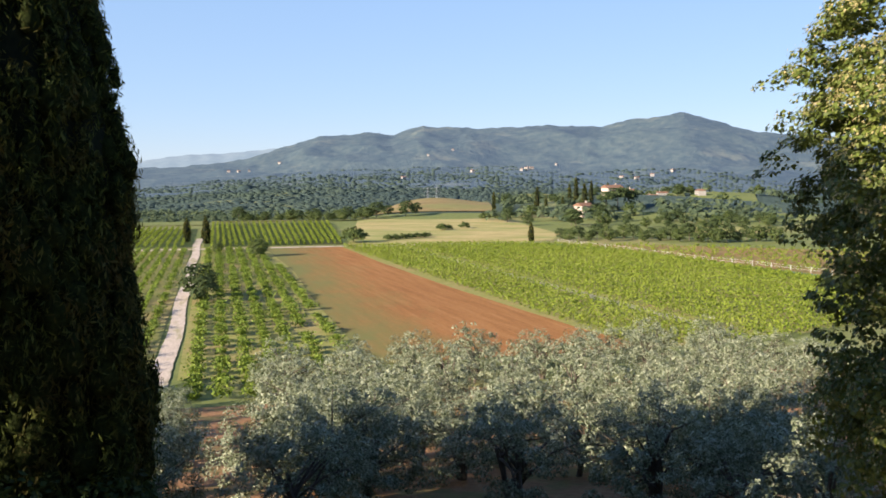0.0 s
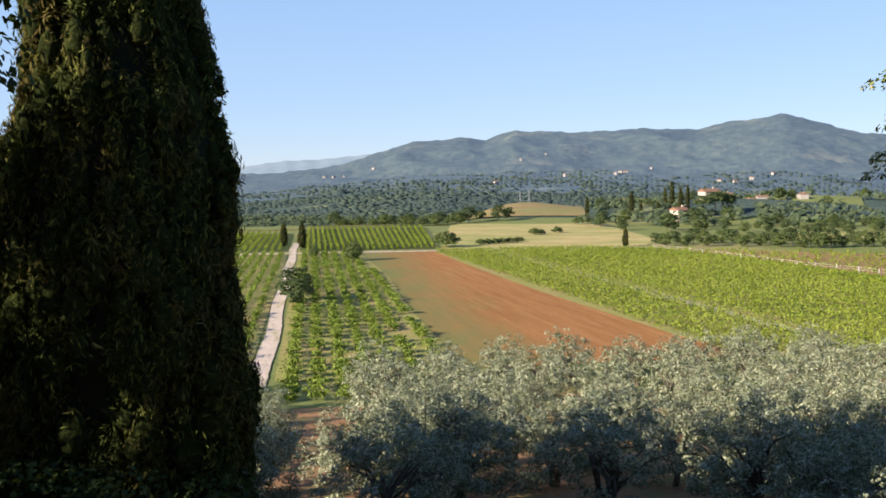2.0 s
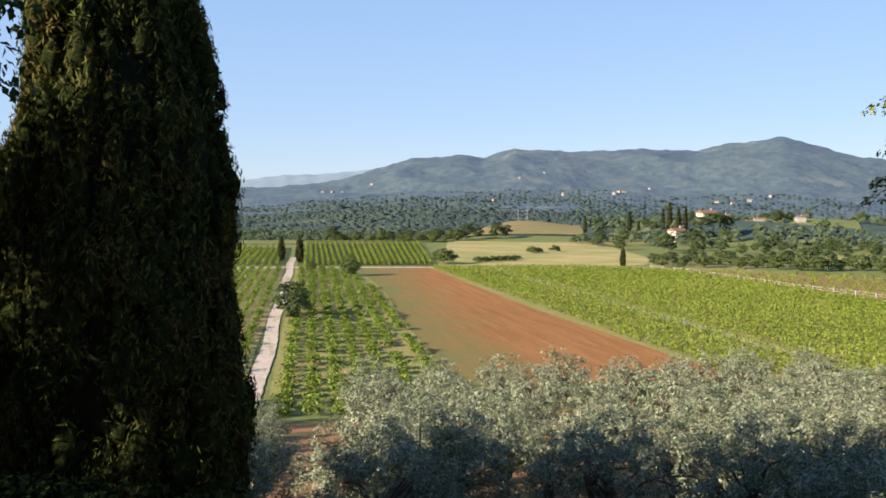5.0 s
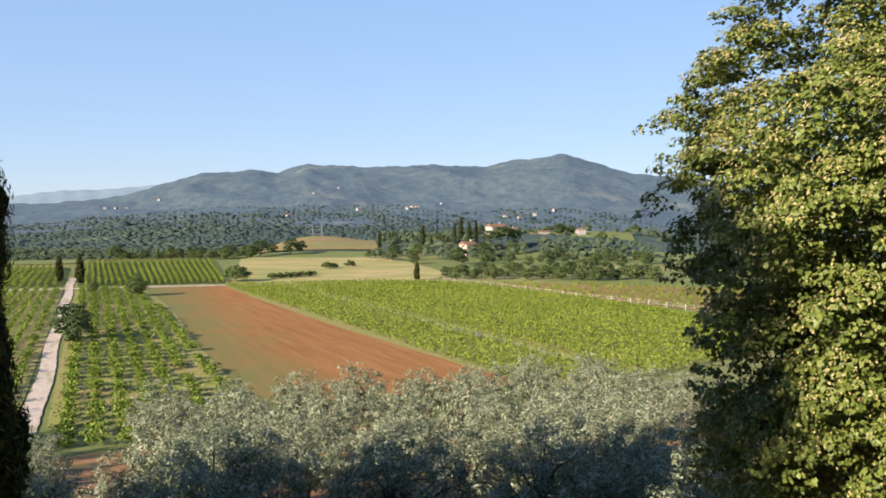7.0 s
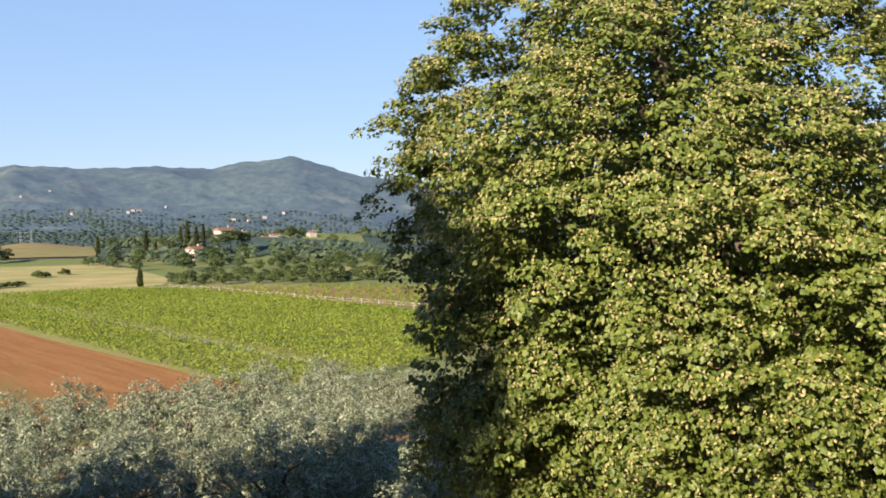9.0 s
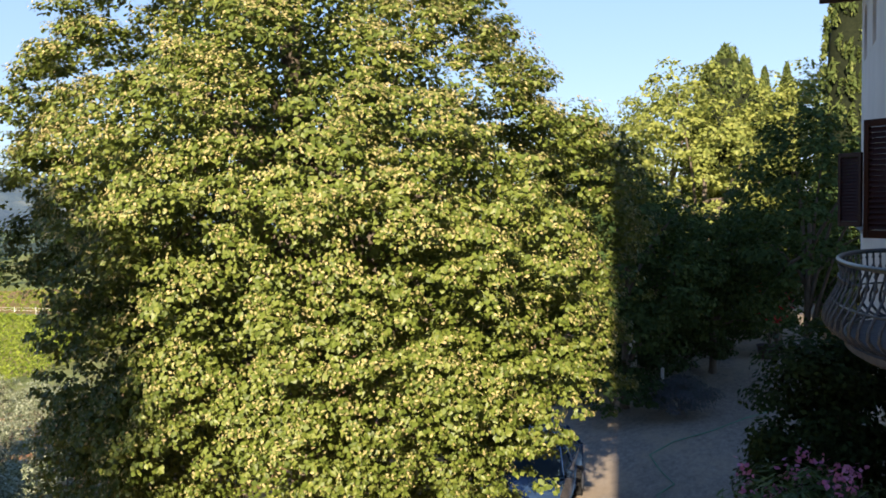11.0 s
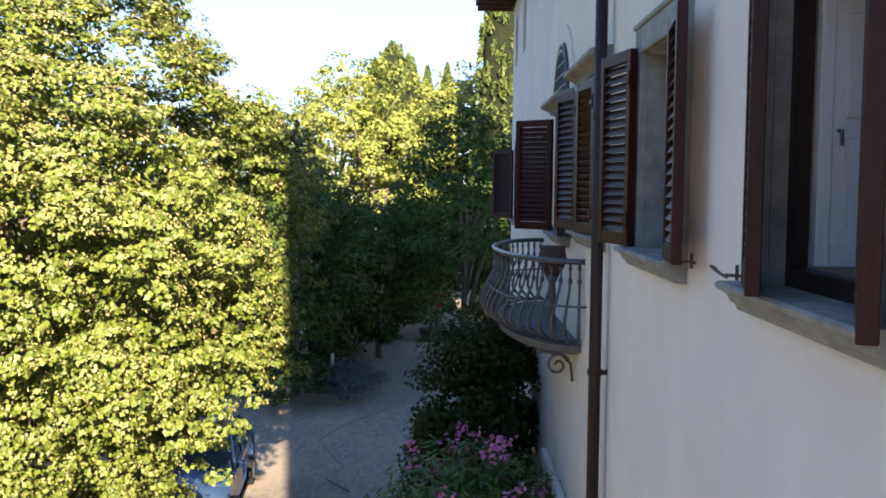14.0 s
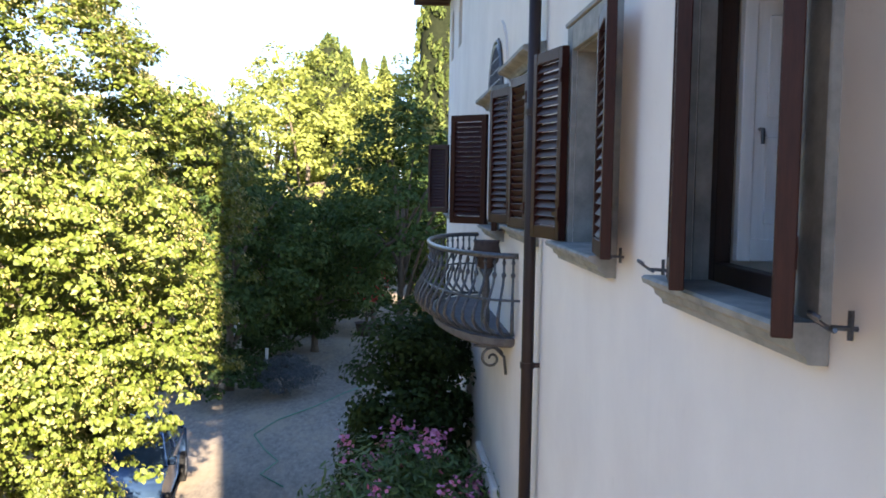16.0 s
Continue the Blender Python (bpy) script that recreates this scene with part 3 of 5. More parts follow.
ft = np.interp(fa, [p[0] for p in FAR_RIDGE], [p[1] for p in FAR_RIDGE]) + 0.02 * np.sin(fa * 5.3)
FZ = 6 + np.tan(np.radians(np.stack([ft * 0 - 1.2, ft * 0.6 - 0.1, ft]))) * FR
sheet("far_ridge_backdrop", FR * np.sin(FA), FR * np.cos(FA), FZ, M_RIDGE, "ridge far behind the valley, paled with painted blue haze", "mountains")


def patch(name, corners, mat, label, category, lift=0.06):
    """A level field on the plain, its corners in the fields' grid."""
    s = Shape()
    s.add([(*grid_xy(a, b), -15 + lift) for a, b in corners], [tuple(range(len(corners)))])
    return tagged(part(name, s, mat), label, category, kind="structure")


FIELD_EDGE = ((33, 257), (36, 210), (40.5, 161), (46.3, 116), (49.5, 100))
patch("field_1", [(-90, 96), (-7.3, 96), (-7.3, 258), (-90, 258)], M_VINESOIL, "grassy soil of the vineyard beside the white track", "field")
patch("field_2", [(-4.4, 96), (15.9, 96), (15.4, 124), (14.8, 146), (15.2, 198), (12.2, 257), (-4.4, 257)], M_VINESOIL, "grassy soil under scattered young vines", "field")
patch("field_3", [(15.4, 124), (15.9, 99), *reversed(FIELD_EDGE), (12.2, 257), (15.2, 198), (14.8, 146)], M_BROWN, "bare red-brown ploughed field with thin weeds", "field", 0.08)
EAST_EDGE = ((76, 256), (89, 250), (96, 240), (102, 213), (105, 193), (108, 173), (110, 160))
NET_EDGE = ((94, 252), (101.2, 226.3), (106.9, 194.2), (112.4, 179.3), (117, 160))
TOP_EDGE = ((94, 255), (104.7, 246), (120, 237.5), (140, 224), (170, 200))
patch("field_4", [*FIELD_EDGE, (57, 97), (110, 120), *reversed(EAST_EDGE)], M_VINESOIL, "soil under the wide green vineyard", "field")
patch("field_5", [(-4.2, 266), (34.8, 266), (43.6, 381), (-3, 381)], M_VINEGRASS, "soil under the neat striped vineyard", "field")
patch("field_6", [(-90, 266), (-7.4, 266), (-7.4, 352), (-90, 352)], M_VINEGRASS, "soil of the vineyard past the cypress pair", "field")
patch("field_7", [(35.5, 263), (96, 261), (110, 290), (122, 395), (60, 408)], M_DRY, "straw-coloured dry meadow", "field")
patch("field_8", [*reversed(NET_EDGE), *TOP_EDGE, (170, 160)], M_WEEDS, "reddish vineyard soil beyond the green strip", "field", 0.05)
patch("field_9", [*EAST_EDGE[1:], *reversed(NET_EDGE)], M_NET, "blue-green strip of netting along the vineyard edge", "field", 0.07)
wav = np.random.default_rng(5)
left_edge = [(-6.95 + 0.22 * math.sin(v * 0.11) + wav.normal(0, 0.035), v) for v in np.arange(90, 301, 1.5)]
right_edge = [(-4.95 + 0.22 * math.sin(v * 0.11 + 0.4) + wav.normal(0, 0.035), v) for v in np.arange(90, 301, 1.5)]
patch("road_1", left_edge + right_edge[::-1], M_TRACK, "white gravel farm track through the vineyard", "track", 0.1)
patch("road_2", [(-90, 259.2), (95, 256.4), (95, 259.2), (-90, 262.6)], M_TRACK, "pale cross track at the end of the fields", "track", 0.09)


def vines(name, rows, per, tall, wide, size, gaps, label, bushy=False, mat=None):
    """Leafy vine rows, each row a line between two places of the grid."""
    P = []
    for (a, b), (c, d) in rows:
        ln = math.hypot(c - a, d - b)
        n = int(ln * per)
        u = rng.uniform(0, 1, n)
        if bushy:
            k = int(ln / 2.7)
            keep = rng.uniform(0, 1, k) > gaps
            cell = np.minimum((u * k).astype(int), k - 1)
            w = (cell + 0.5) / k + rng.normal(0, 0.19 / k, n) + rng.normal(0, 0.16, k)[cell] / k
            sel = keep[cell]
            big = rng.uniform(0.6, 1.3, k)[cell]
        else:
            w, sel = u, np.sin(u * ln * 0.9 + a * 7) + rng.normal(0, 0.6, n) > -1.6 + gaps
            big = 1 + 0.15 * np.sin(u * ln * 2.1 + a)
        s = a + (c - a) * w + rng.normal(0, wide, n) * big
        v = b + (d - b) * w
        z = (0.2 + (tall - 0.2) * rng.uniform(0, 1, n) ** 0.7) * big
        x, y = s * math.cos(GA) - v * math.sin(GA), s * math.sin(GA) + v * math.cos(GA)
        P.append(np.stack([x, y, height(x, y) + z], 1)[sel])
    P = np.concatenate(P)
    N = rng.normal(size=P.shape) + np.array([0, 0, 0.9])
    V, F = leaf_cards(P, N, size, size * 0.85, rng)
    return tagged(raw(name, V, F, mat or M_VINE), label, "vines", kind="stuff")


def edge_at(v):
    p = sorted((b, a) for a, b in FIELD_EDGE)
    return float(np.interp(v, [q[0] for q in p], [q[1] for q in p]))


green_rows = []
STRAW = 14.6                          # one row is missing: a strip of straw
for i in range(48):
    a = -0.6 + i * 1.75
    near_v = 101 if a < 9 else 98 + max(0, a - 12) * 0.42
    if 34 + a > 109:
        break
    far_v = float(np.interp(34 + a, [q[0] for q in EAST_EDGE], [q[1] for q in EAST_EDGE])) - 1
    ends = ((min(edge_at(near_v) + a, 111), near_v), (34 + a, far_v))
    if abs(a - STRAW) < 0.9:
        patch("field_21", [(ends[0][0] - 1.3, near_v), (ends[0][0] + 1.3, near_v), (34 + a + 1.3, far_v), (34 + a - 1.3, far_v)], M_STRAW, "pale straw strip between vine rows", "field", 0.09)
    else:
        green_rows.append(ends)
vines("vine_rows", green_rows, 17, 1.25, 0.24, 0.32, 0.0, "dense bright green vineyard covering a wide field")
vines("vine_rows", [((s, 267), (s + max(0, s - 6) * 0.31, 379)) for s in np.arange(-2, 34.4, 1.72)], 17, 1.2, 0.16, 0.42, 0.0, "neat parallel green vine rows beyond the track")
vines("vine_rows", [((s, 267), (s, 351)) for s in np.arange(-70, -9, 2.0)], 16, 1.3, 0.14, 0.36, 0.0, "parallel green vine rows past the cypress pair")
vines("vine_rows", [((s, 83), (s, 255)) for s in np.arange(-2.6, 12, 2.6)] + [((14.0, 90), (12.6, 205))], 58, 0.95, 0.42, 0.29, 0.12, "uneven young vines in broken rows", True, M_YOUNGVINE)
vines("vine_rows", [((s, 97), (s, 256)) for s in np.arange(-75, -10.0, 2.2)], 13, 1.45, 0.20, 0.42, 0.05, "green vine rows beside the white track", False, M_YOUNGVINE)
vines("vine_rows", [((-8.9, 97), (-8.9, 255))], 40, 1.0, 0.35, 0.27, 0.35, "low vines along the edge of the white track", True, M_YOUNGVINE)
red_rows = [((a, float(np.interp(a, [q[0] for q in NET_EDGE], [q[1] for q in NET_EDGE])) + 2), (a, float(np.interp(a, [q[0] for q in TOP_EDGE], [q[1] for q in TOP_EDGE])) - 1)) for a in np.arange(99, 160, 2.8)]
vines("vine_rows", red_rows, 6, 1.1, 0.15, 0.40, 0.25, "sparse vine rows on reddish soil", True)


def net_fence():
    """Pale posts with two wires along the netted strip."""
    ob = thing("wire_fence", Matrix(), "pale post and wire fence beside the netted vineyard strip", "fence")
    pts = [(float(np.interp(v, [q[1] for q in NET_EDGE[::-1]], [q[0] for q in NET_EDGE[::-1]])) + 0.6, float(v)) for v in np.arange(160, 252, 5.1)]
    post_shape = Shape().box(-0.05, 0.05, -0.05, 0.05, 0, 1.35, b=0.01)
    post_mesh = mesh_of("post", post_shape.v, post_shape.f, M_WHITESTONE)
    for a, b in pts:
        p = new("post", post_mesh)
        p.parent = ob
        p.location = (*grid_xy(a, b), -15.0)
    for z in (0.7, 1.2):
        part("wire", Shape().tube([(*grid_xy(a, b), -15 + z) for a, b in pts], 0.02, 4), M_WHITESTONE, ob)


net_fence()


def drape(name, b0, b1, r0, r1, mat, label, lift=0.5):
    """A field laid over the far hills between two bearings and two distances, with a wavering edge."""
    n, m = 40, 24
    V = []
    for i in range(m + 1):
        for k in range(n + 1):
            b = b0 + (b1 - b0) * k / n
            w = 0.06 * math.sin(3.1 * b + r0) + 0.04 * math.sin(7.7 * b)
            r = r0 + (r1 - r0) * (i / m + w * (1 - abs(2 * i / m - 1)))
            bb = b + 0.12 * math.sin(r / 31.0)
            V.append((r * math.sin(radians(bb)), r * math.cos(radians(bb))))
    V = np.array(V)
    V = np.column_stack([V, height(V[:, 0], V[:, 1]) + lift])
    i, k = np.meshgrid(np.arange(m), np.arange(n), indexing="ij")
    F = np.stack([i * (n + 1) + k, i * (n + 1) + k + 1, (i + 1) * (n + 1) + k + 1, (i + 1) * (n + 1) + k], -1).reshape(-1, 4)[:, ::-1]
    return tagged(raw(name, V, F, mat, smooth=True), label, "field", kind="structure")


drape("field_10", -4.4, 2.9, 445, 690, M_HILLFIELD, "brown stubble field on a low hill")
drape("field_11", 12.3, 14.6, 720, 960, M_GREEN, "green meadow on the far slope")
drape("field_12", 14.9, 18.6, 700, 980, M_GREEN, "green meadow with a hedge on the far slope")
drape("field_13", -14, -9.5, 470, 540, M_GREEN, "pale green meadow past the vineyard")
drape("field_14", 15.2, 19.5, 318, 350, M_DRY, "strip of pale stubble past the vineyard trees")
drape("field_15", -40, -29, 390, 520, M_GREEN, "bright green field beyond the vineyard", 0.4)
drape("field_16", 5.2, 8.2, 1500, 1700, M_GREEN, "pale field among the far woods", 3)
drape("field_19", -46, -14.2, 374, 452, M_GREEN, "green grass strip behind the vineyard", 0.3)
drape("field_20", -14.0, -5.0, 398, 440, M_GREEN, "green grass strip behind the striped vineyard", 0.3)

# ---- trees ----
def olive(seed, leaves, size):
    g = np.random.default_rng(seed)
    ob = thing("olive_tree", Matrix(), "grey-green olive tree with a dark forked trunk", "olive tree", "olive grove")
    P, N, C = crown_points(g, (0, 0, 2.35), (2.5, 2.5, 2.1), 115, leaves // 115, 0.42, 0.42, 0.9, 0.36, 0.3, -0.95, 3.4)
    w = Shape()
    for k in range(3):
        q = g.uniform(0, 6.28)
        limbs(w, g, (0.12 * math.cos(q), 0.12 * math.sin(q), -0.25), (0.7 * math.cos(q), 0.7 * math.sin(q), 2.3), 0.15, C, 6, n=5)
    part("trunk", w, M_BARK, ob, "dark forked trunk", True)
    V, F = leaf_cards(P, N, size, size * 0.32, g, 0.15, 0.35)
    raw("crown", V, F, M_OLIVE, ob, "silvery narrow leaves")
    return ob


def stand(master, places, sink=0.05):
    """The master at the first place and copies at the others; places: x, y, turn, size."""
    out = []
    for i, (x, y, turn, size) in enumerate(places):
        m = pose(x, y, ground_z(x, y) - sink, 0, 0, turn)
        if i == 0:
            master.matrix_basis, master.scale = m, (size,) * 3
            out.append(master)
        else:
            keep = tuple(master.scale)
            master.scale = (size,) * 3
            out.append(copy_thing(master, m))
            master.scale = keep
    return out


def polar(bearing, d):
    return d * math.sin(radians(bearing)), d * math.cos(radians(bearing))


g1 = np.random.default_rng(21)
near_spots = [(*polar(b, d), 40 * i, z) for i, (b, d, z) in enumerate(
    [(4.2, 36, 1.05), (-6.6, 36, 1.0), (-7.9, 40, 1.1), (10.7, 49, 1.05), (-1.6, 48.5, 1.05), (17.5, 37, 1.0), (-19.8, 41, 1.0), (-7.5, 46, 1.0),
     (4.8, 47, 1.05), (17.5, 47, 1.0), (-19.5, 51, 1.0), (-30.5, 40, 0.9), (-33.5, 33, 0.85), (-18.7, 33, 0.95), (-17.4, 44, 0.95), (-17.0, 53, 0.9),
     (-8.8, 31.5, 0.95), (12.8, 32, 0.95), (20.5, 32.5, 0.95), (14.2, 41, 1.0), (8.3, 42, 0.9),
     (-4.4, 37, 0.95), (-10.8, 38.5, 1.0), (15.8, 34, 0.95), (19.0, 28, 0.9), (22.3, 25, 0.85), (1.2, 42, 0.9), (-4.4, 43, 1.0), (12.6, 46, 1.0), (20.3, 42, 1.0), (21.5, 35, 0.95),
     (-32.0, 27, 0.9), (-34.5, 45, 1.0), (-31.8, 52, 1.0), (-35.5, 38, 0.95)])]
far_spots = []
for j in range(6):
    for i in range(-1, 10):
        s = -8.8 + 6.3 * i + g1.normal(0, 0.5) + (1.6 if j % 2 else 0) * (i >= 1) + (0.6 if i >= 1 else 0)
        v = 55 + 7.2 * j + g1.normal(0, 0.6)
        x, y = grid_xy(s, v)
        b = math.degrees(math.atan2(x, y))
        if abs(s + 0.9) < 3.2 or b > 24 or b < -24 or v > 93:
            continue
        far_spots.append((x, y, g1.uniform(0, 360), g1.uniform(0.78, 1.14)))
for k in range(2):
    stand(olive(100 + k, 11500, 0.15), near_spots[k::2])
for k in range(2):
    stand(olive(110 + k, 3600, 0.24), far_spots[k::2])


SLIM = ((0, 0.55), (0.06, 0.8), (0.25, 1.0), (0.5, 0.92), (0.75, 0.68), (0.92, 0.34), (1, 0.04))
FULL = ((0, 0.6), (0.1, 0.88), (0.22, 1.0), (0.32, 0.98), (0.46, 0.83), (0.61, 0.62), (0.8, 0.36), (0.95, 0.12), (1, 0.03))


def cypress(name, tall, wide, lobes, per, size, seed, label, prof=SLIM, ragged=0.10, mat=None, aspect=0.36, puffs=False):
    """A dense column of upright tufts that narrows to its tip."""
    g = np.random.default_rng(seed)
    ob = thing(name, Matrix(), label, "cypress")

    def radius(u, q):
        lob = 1 + ragged * (np.sin(3 * q + 9 * u + seed) + 0.7 * np.sin(5 * q - 17 * u) + 0.6 * np.sin(2 * q + 31 * u)) / 1.6
        return wide / 2 * np.interp(u, [p[0] for p in prof], [p[1] for p in prof]) * lob

    u = g.uniform(0, 1, lobes) ** 0.9
    q = g.uniform(0, 2 * math.pi, lobes)
    lr = wide * g.uniform(0.05, 0.105, lobes) * (1 - 0.5 * u)
    rad = np.maximum(radius(u, q) - lr * g.uniform(0.5, 1.5, lobes), 0)
    C = np.stack([rad * np.cos(q), rad * np.sin(q), 0.2 + u * (tall - 0.6)], 1)
    idx = np.repeat(np.arange(lobes), per)
    out = np.stack([np.cos(q), np.sin(q), np.zeros(lobes)], 1)
    E = unit(ball(lobes * per, g) + out[idx] * 0.35)
    up = g.uniform(-1, 1, lobes * per)                       # each tuft is a flame: full below, pointed above
    slim = np.sqrt(np.clip(1 - np.abs(up) ** 1.6, 0.02, 1)) * (1 - 0.35 * up)
    P = C[idx] + E * (lr[idx] * slim * g.uniform(0.6, 1.0, lobes * per))[:, None] * np.array([1, 1, 0.3]) 
    P[:, 2] += up * lr[idx] * 1.9
    N = E + g.normal(size=P.shape) * 0.35
    V, F = leaf_cards(P, N, size, size * aspect, g, 0.2, 0.4, -1.6)
    if puffs:                                                # the dense body of each tuft
        bm = bmesh.new()
        bmesh.ops.create_icosphere(bm, subdivisions=2, radius=1)
        sv, sf = np.array([v.co[:] for v in bm.verts]), np.array([[v.index for v in f.verts] for f in bm.faces])
        bm.free()
        wob = 1 + g.normal(0, 0.13, (lobes, len(sv), 1))
        taper = np.stack([1 - 0.35 * sv[:, 2], 1 - 0.35 * sv[:, 2], np.full(len(sv), 1.9)], 1) * sv * 0.52
        PV = C[:, None, :] + taper[None] * lr[:, None, None] * wob
        PF = sf[None] + (np.arange(lobes) * len(sv))[:, None, None]
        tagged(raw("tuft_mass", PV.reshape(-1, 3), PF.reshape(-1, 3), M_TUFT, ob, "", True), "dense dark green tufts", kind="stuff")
    w = Shape().tube([(0, 0, -0.4), (0.03, 0.02, tall * 0.4), (0, 0, tall * 0.9)], [tall * 0.016, tall * 0.011, tall * 0.003], 8)
    part("trunk", w, M_BARK, ob)
    # solid dark core closes the crown and paints its inner shade
    core = Shape()
    n, m = 22, 26
    for i in range(m):
        for k in range(n):
            uu, qq = i / (m - 1) * 0.97, 2 * math.pi * k / n
            r = float(radius(uu, qq)) * 0.80
            core.v.append((r * math.cos(qq), r * math.sin(qq), 0.3 + uu * (tall - 0.9)))
    core.f += [(i * n + k, i * n + (k + 1) % n, (i + 1) * n + (k + 1) % n, (i + 1) * n + k) for i in range(m - 1) for k in range(n)]
    part("inner_core", core, M_CYPCORE, ob, "near-black core standing in for shade inside the crown", True)
    raw("crown", V, F, mat or M_CYP, ob, "scaly green sprays")
    return ob


big = cypress("cypress", 15.5, 3.6, 1700, 120, 0.105, 3, "tall dark cypress with browning lower sprays", FULL, 0.12, None, 0.22, True)
x, y = polar(-25.0, 12.6)
big.matrix_basis = pose(x, y, ground_z(x, y), 0, 0, 40)
second = cypress("cypress", 10.5, 2.8, 420, 45, 0.09, 5, "dark cypress standing in deep shade", FULL, 0.1, None, 0.4, True)
x, y = polar(-38.8, 15)
second.matrix_basis = pose(x, y, ground_z(x, y))
# a hidden row, then extra unseen cypresses added only to cast shade
shade_cypress = cypress("cypress", 11.5, 2.7, 170, 22, 0.45, 6, "unseen dark cypress placed to shade the slope")
stand(shade_cypress, [(*polar(-25.5 + 0.5 * math.sin(k * 2.1), 17.5 + 2.4 * k), 67 * k, 1.10 + 0.08 * math.sin(k * 1.7)) for k in range(7)]
      + [(*polar(b, d), 50 * b, z) for b, d, z in ((-40.5, 19.5, 1.25), (-47, 18.5, 1.75), (-51, 20.5, 1.75), (-56, 18.0, 1.75), (-61, 15.7, 0.74), (-66.5, 15.2, 0.70), (-72, 14.6, 0.70))])
pair = cypress("cypress", 8.4, 2.6, 140, 22, 0.55, 8, "small dark cypress beside the white track")
stand(pair, [(*grid_xy(-3.6, 279), 0, 1.0), (*grid_xy(-9.2, 287), 70, 0.9), (*grid_xy(89.8, 261.5), 20, 0.72)])


LINDEN = ((1.2, 2.2), (2.0, 2.9), (2.6, 3.25), (3.4, 3.75), (4.4, 4.1), (5.6, 4.4), (6.3, 4.5), (7.0, 4.25), (7.9, 3.6), (8.9, 2.9), (9.8, 2.05), (10.5, 1.1), (10.9, 0.2))


def linden():
    """A domed crown of drooping leaf shelves with bracts on their outsides."""
    g = np.random.default_rng(11)
    x, y = polar(36.9, 14.4)
    z0 = ground_z(x, y)
    ob = thing("linden_tree", pose(x, y, z0), "large linden tree covered in pale yellow bracts", "tree")
    zz, rr = np.array([p[0] for p in LINDEN]) - z0, np.array([p[1] for p in LINDEN]) - 0.02

    def shell(n, depth):
        z = g.uniform(zz[0], zz[-1], n * 3)
        r = np.interp(z, zz, rr)
        keep = g.uniform(0, 5.0, n * 3) < r + 0.6
        z, r = z[keep][:n], r[keep][:n]
        q = g.uniform(0, 2 * math.pi, len(z))
        D = np.stack([np.cos(q), np.sin(q), (z - 5) * 0.12], 1)
        f = lump(D, g, 5.0, 0.03) * (1 - depth * g.uniform(0, 1, len(z)) ** 1.6)
        slope = -np.gradient(rr, zz)
        up = np.interp(z, zz, slope)
        C = np.stack([r * f * np.cos(q), r * f * np.sin(q), z + g.normal(0, 0.15, len(z))], 1)
        C[:, :2] += np.outer(smooth(2.6, 3.8, z + z0) * (1 - smooth(6.2, 7.4, z + z0)), (0.8 * 0.65, -0.6 * 0.65))     # the middle boughs reach towards the court
        C[:, :2] -= np.outer(smooth(6.3, 8.0, z + z0), (0.8 * 0.06, -0.6 * 0.06))
        return C, unit(np.stack([np.cos(q), np.sin(q), np.clip(up, -0.8, 1.5)], 1))

    B, BD = shell(640, 0.17)                      # boughs, each a thin drooping shelf of leaf rosettes
    kb = np.repeat(np.arange(len(B)), 10)
    q = g.uniform(0, 2 * math.pi, len(kb))
    sr = np.sqrt(g.uniform(0, 1, len(kb))) * (0.52 * g.uniform(0.65, 1.25, len(B)))[kb]
    off = np.stack([sr * np.cos(q), sr * np.sin(q), g.normal(0, 0.10, len(kb)) - 0.42 * sr ** 2], 1)
    off[:, 2] -= 0.75 * (off[:, :2] * BD[kb][:, :2]).sum(1)
    C, D = B[kb] + off, BD[kb]
    per = 50
    idx = np.repeat(np.arange(len(C)), per)
    E = ball(len(idx), g)
    E[:, 2] = np.abs(E[:, 2]) - 0.25
    E = unit(E + D[idx] * 0.35)
    cr = (0.19 * g.uniform(0.7, 1.3, len(C)))[idx]
    P = C[idx] + E * cr[:, None] * np.array([1.1, 1.1, 0.75]) * g.uniform(0.55, 1.0, (len(idx), 1))
    N = E * 0.55 + D[idx] * 0.45 + np.array([0, 0, 0.45]) + g.normal(size=P.shape) * 0.36
    w = Shape()
    limbs(w, g, (0, 0, -0.4), (0.2, 0, 8.0), 0.30, C * np.array([0.74, 0.74, 0.94]), 45)
    part("trunk", w, M_BARK, ob, "brown trunk and bare inner twigs", True)
    face = (E * D[idx]).sum(1) + 0.5 * E[:, 2]
    high = np.clip((C[:, 2] + z0 - 2.0) / 6.0, 0, 1)
    rich = (g.uniform(0.0, 0.5, len(C)) + 0.45 * high * g.uniform(0.2, 1, len(C)))[idx]           # the sunny top bears most bracts
    pick = (g.uniform(0, 1, len(P)) < rich) & (face > 0.30)
    V, F = leaf_cards(P[~pick], N[~pick], 0.072, 0.059, g, 0.22, 0.35, 0.8)
    raw("crown", V, F, M_LINDEN, ob, "deep green heart-shaped leaves")
    V, F = leaf_cards(P[pick] + unit(N[pick]) * 0.05, N[pick], 0.044, 0.026, g, 0.2, 0.4, 1.0)
    raw("blossom", V, F, M_BRACT, ob, "pale yellow hanging bracts")
    C2, D2 = shell(60000, 0.45)
    C2 = C2 * np.array([0.74, 0.74, 0.85]) + np.array([0, 0, 0.6])
    V, F = leaf_cards(C2, D2 + g.normal(size=C2.shape) * 0.5, 0.085, 0.072, g)
    raw("inner_leaves", V, F, M_LINDEN, ob, "shaded inner leaves")
    return ob


linden()


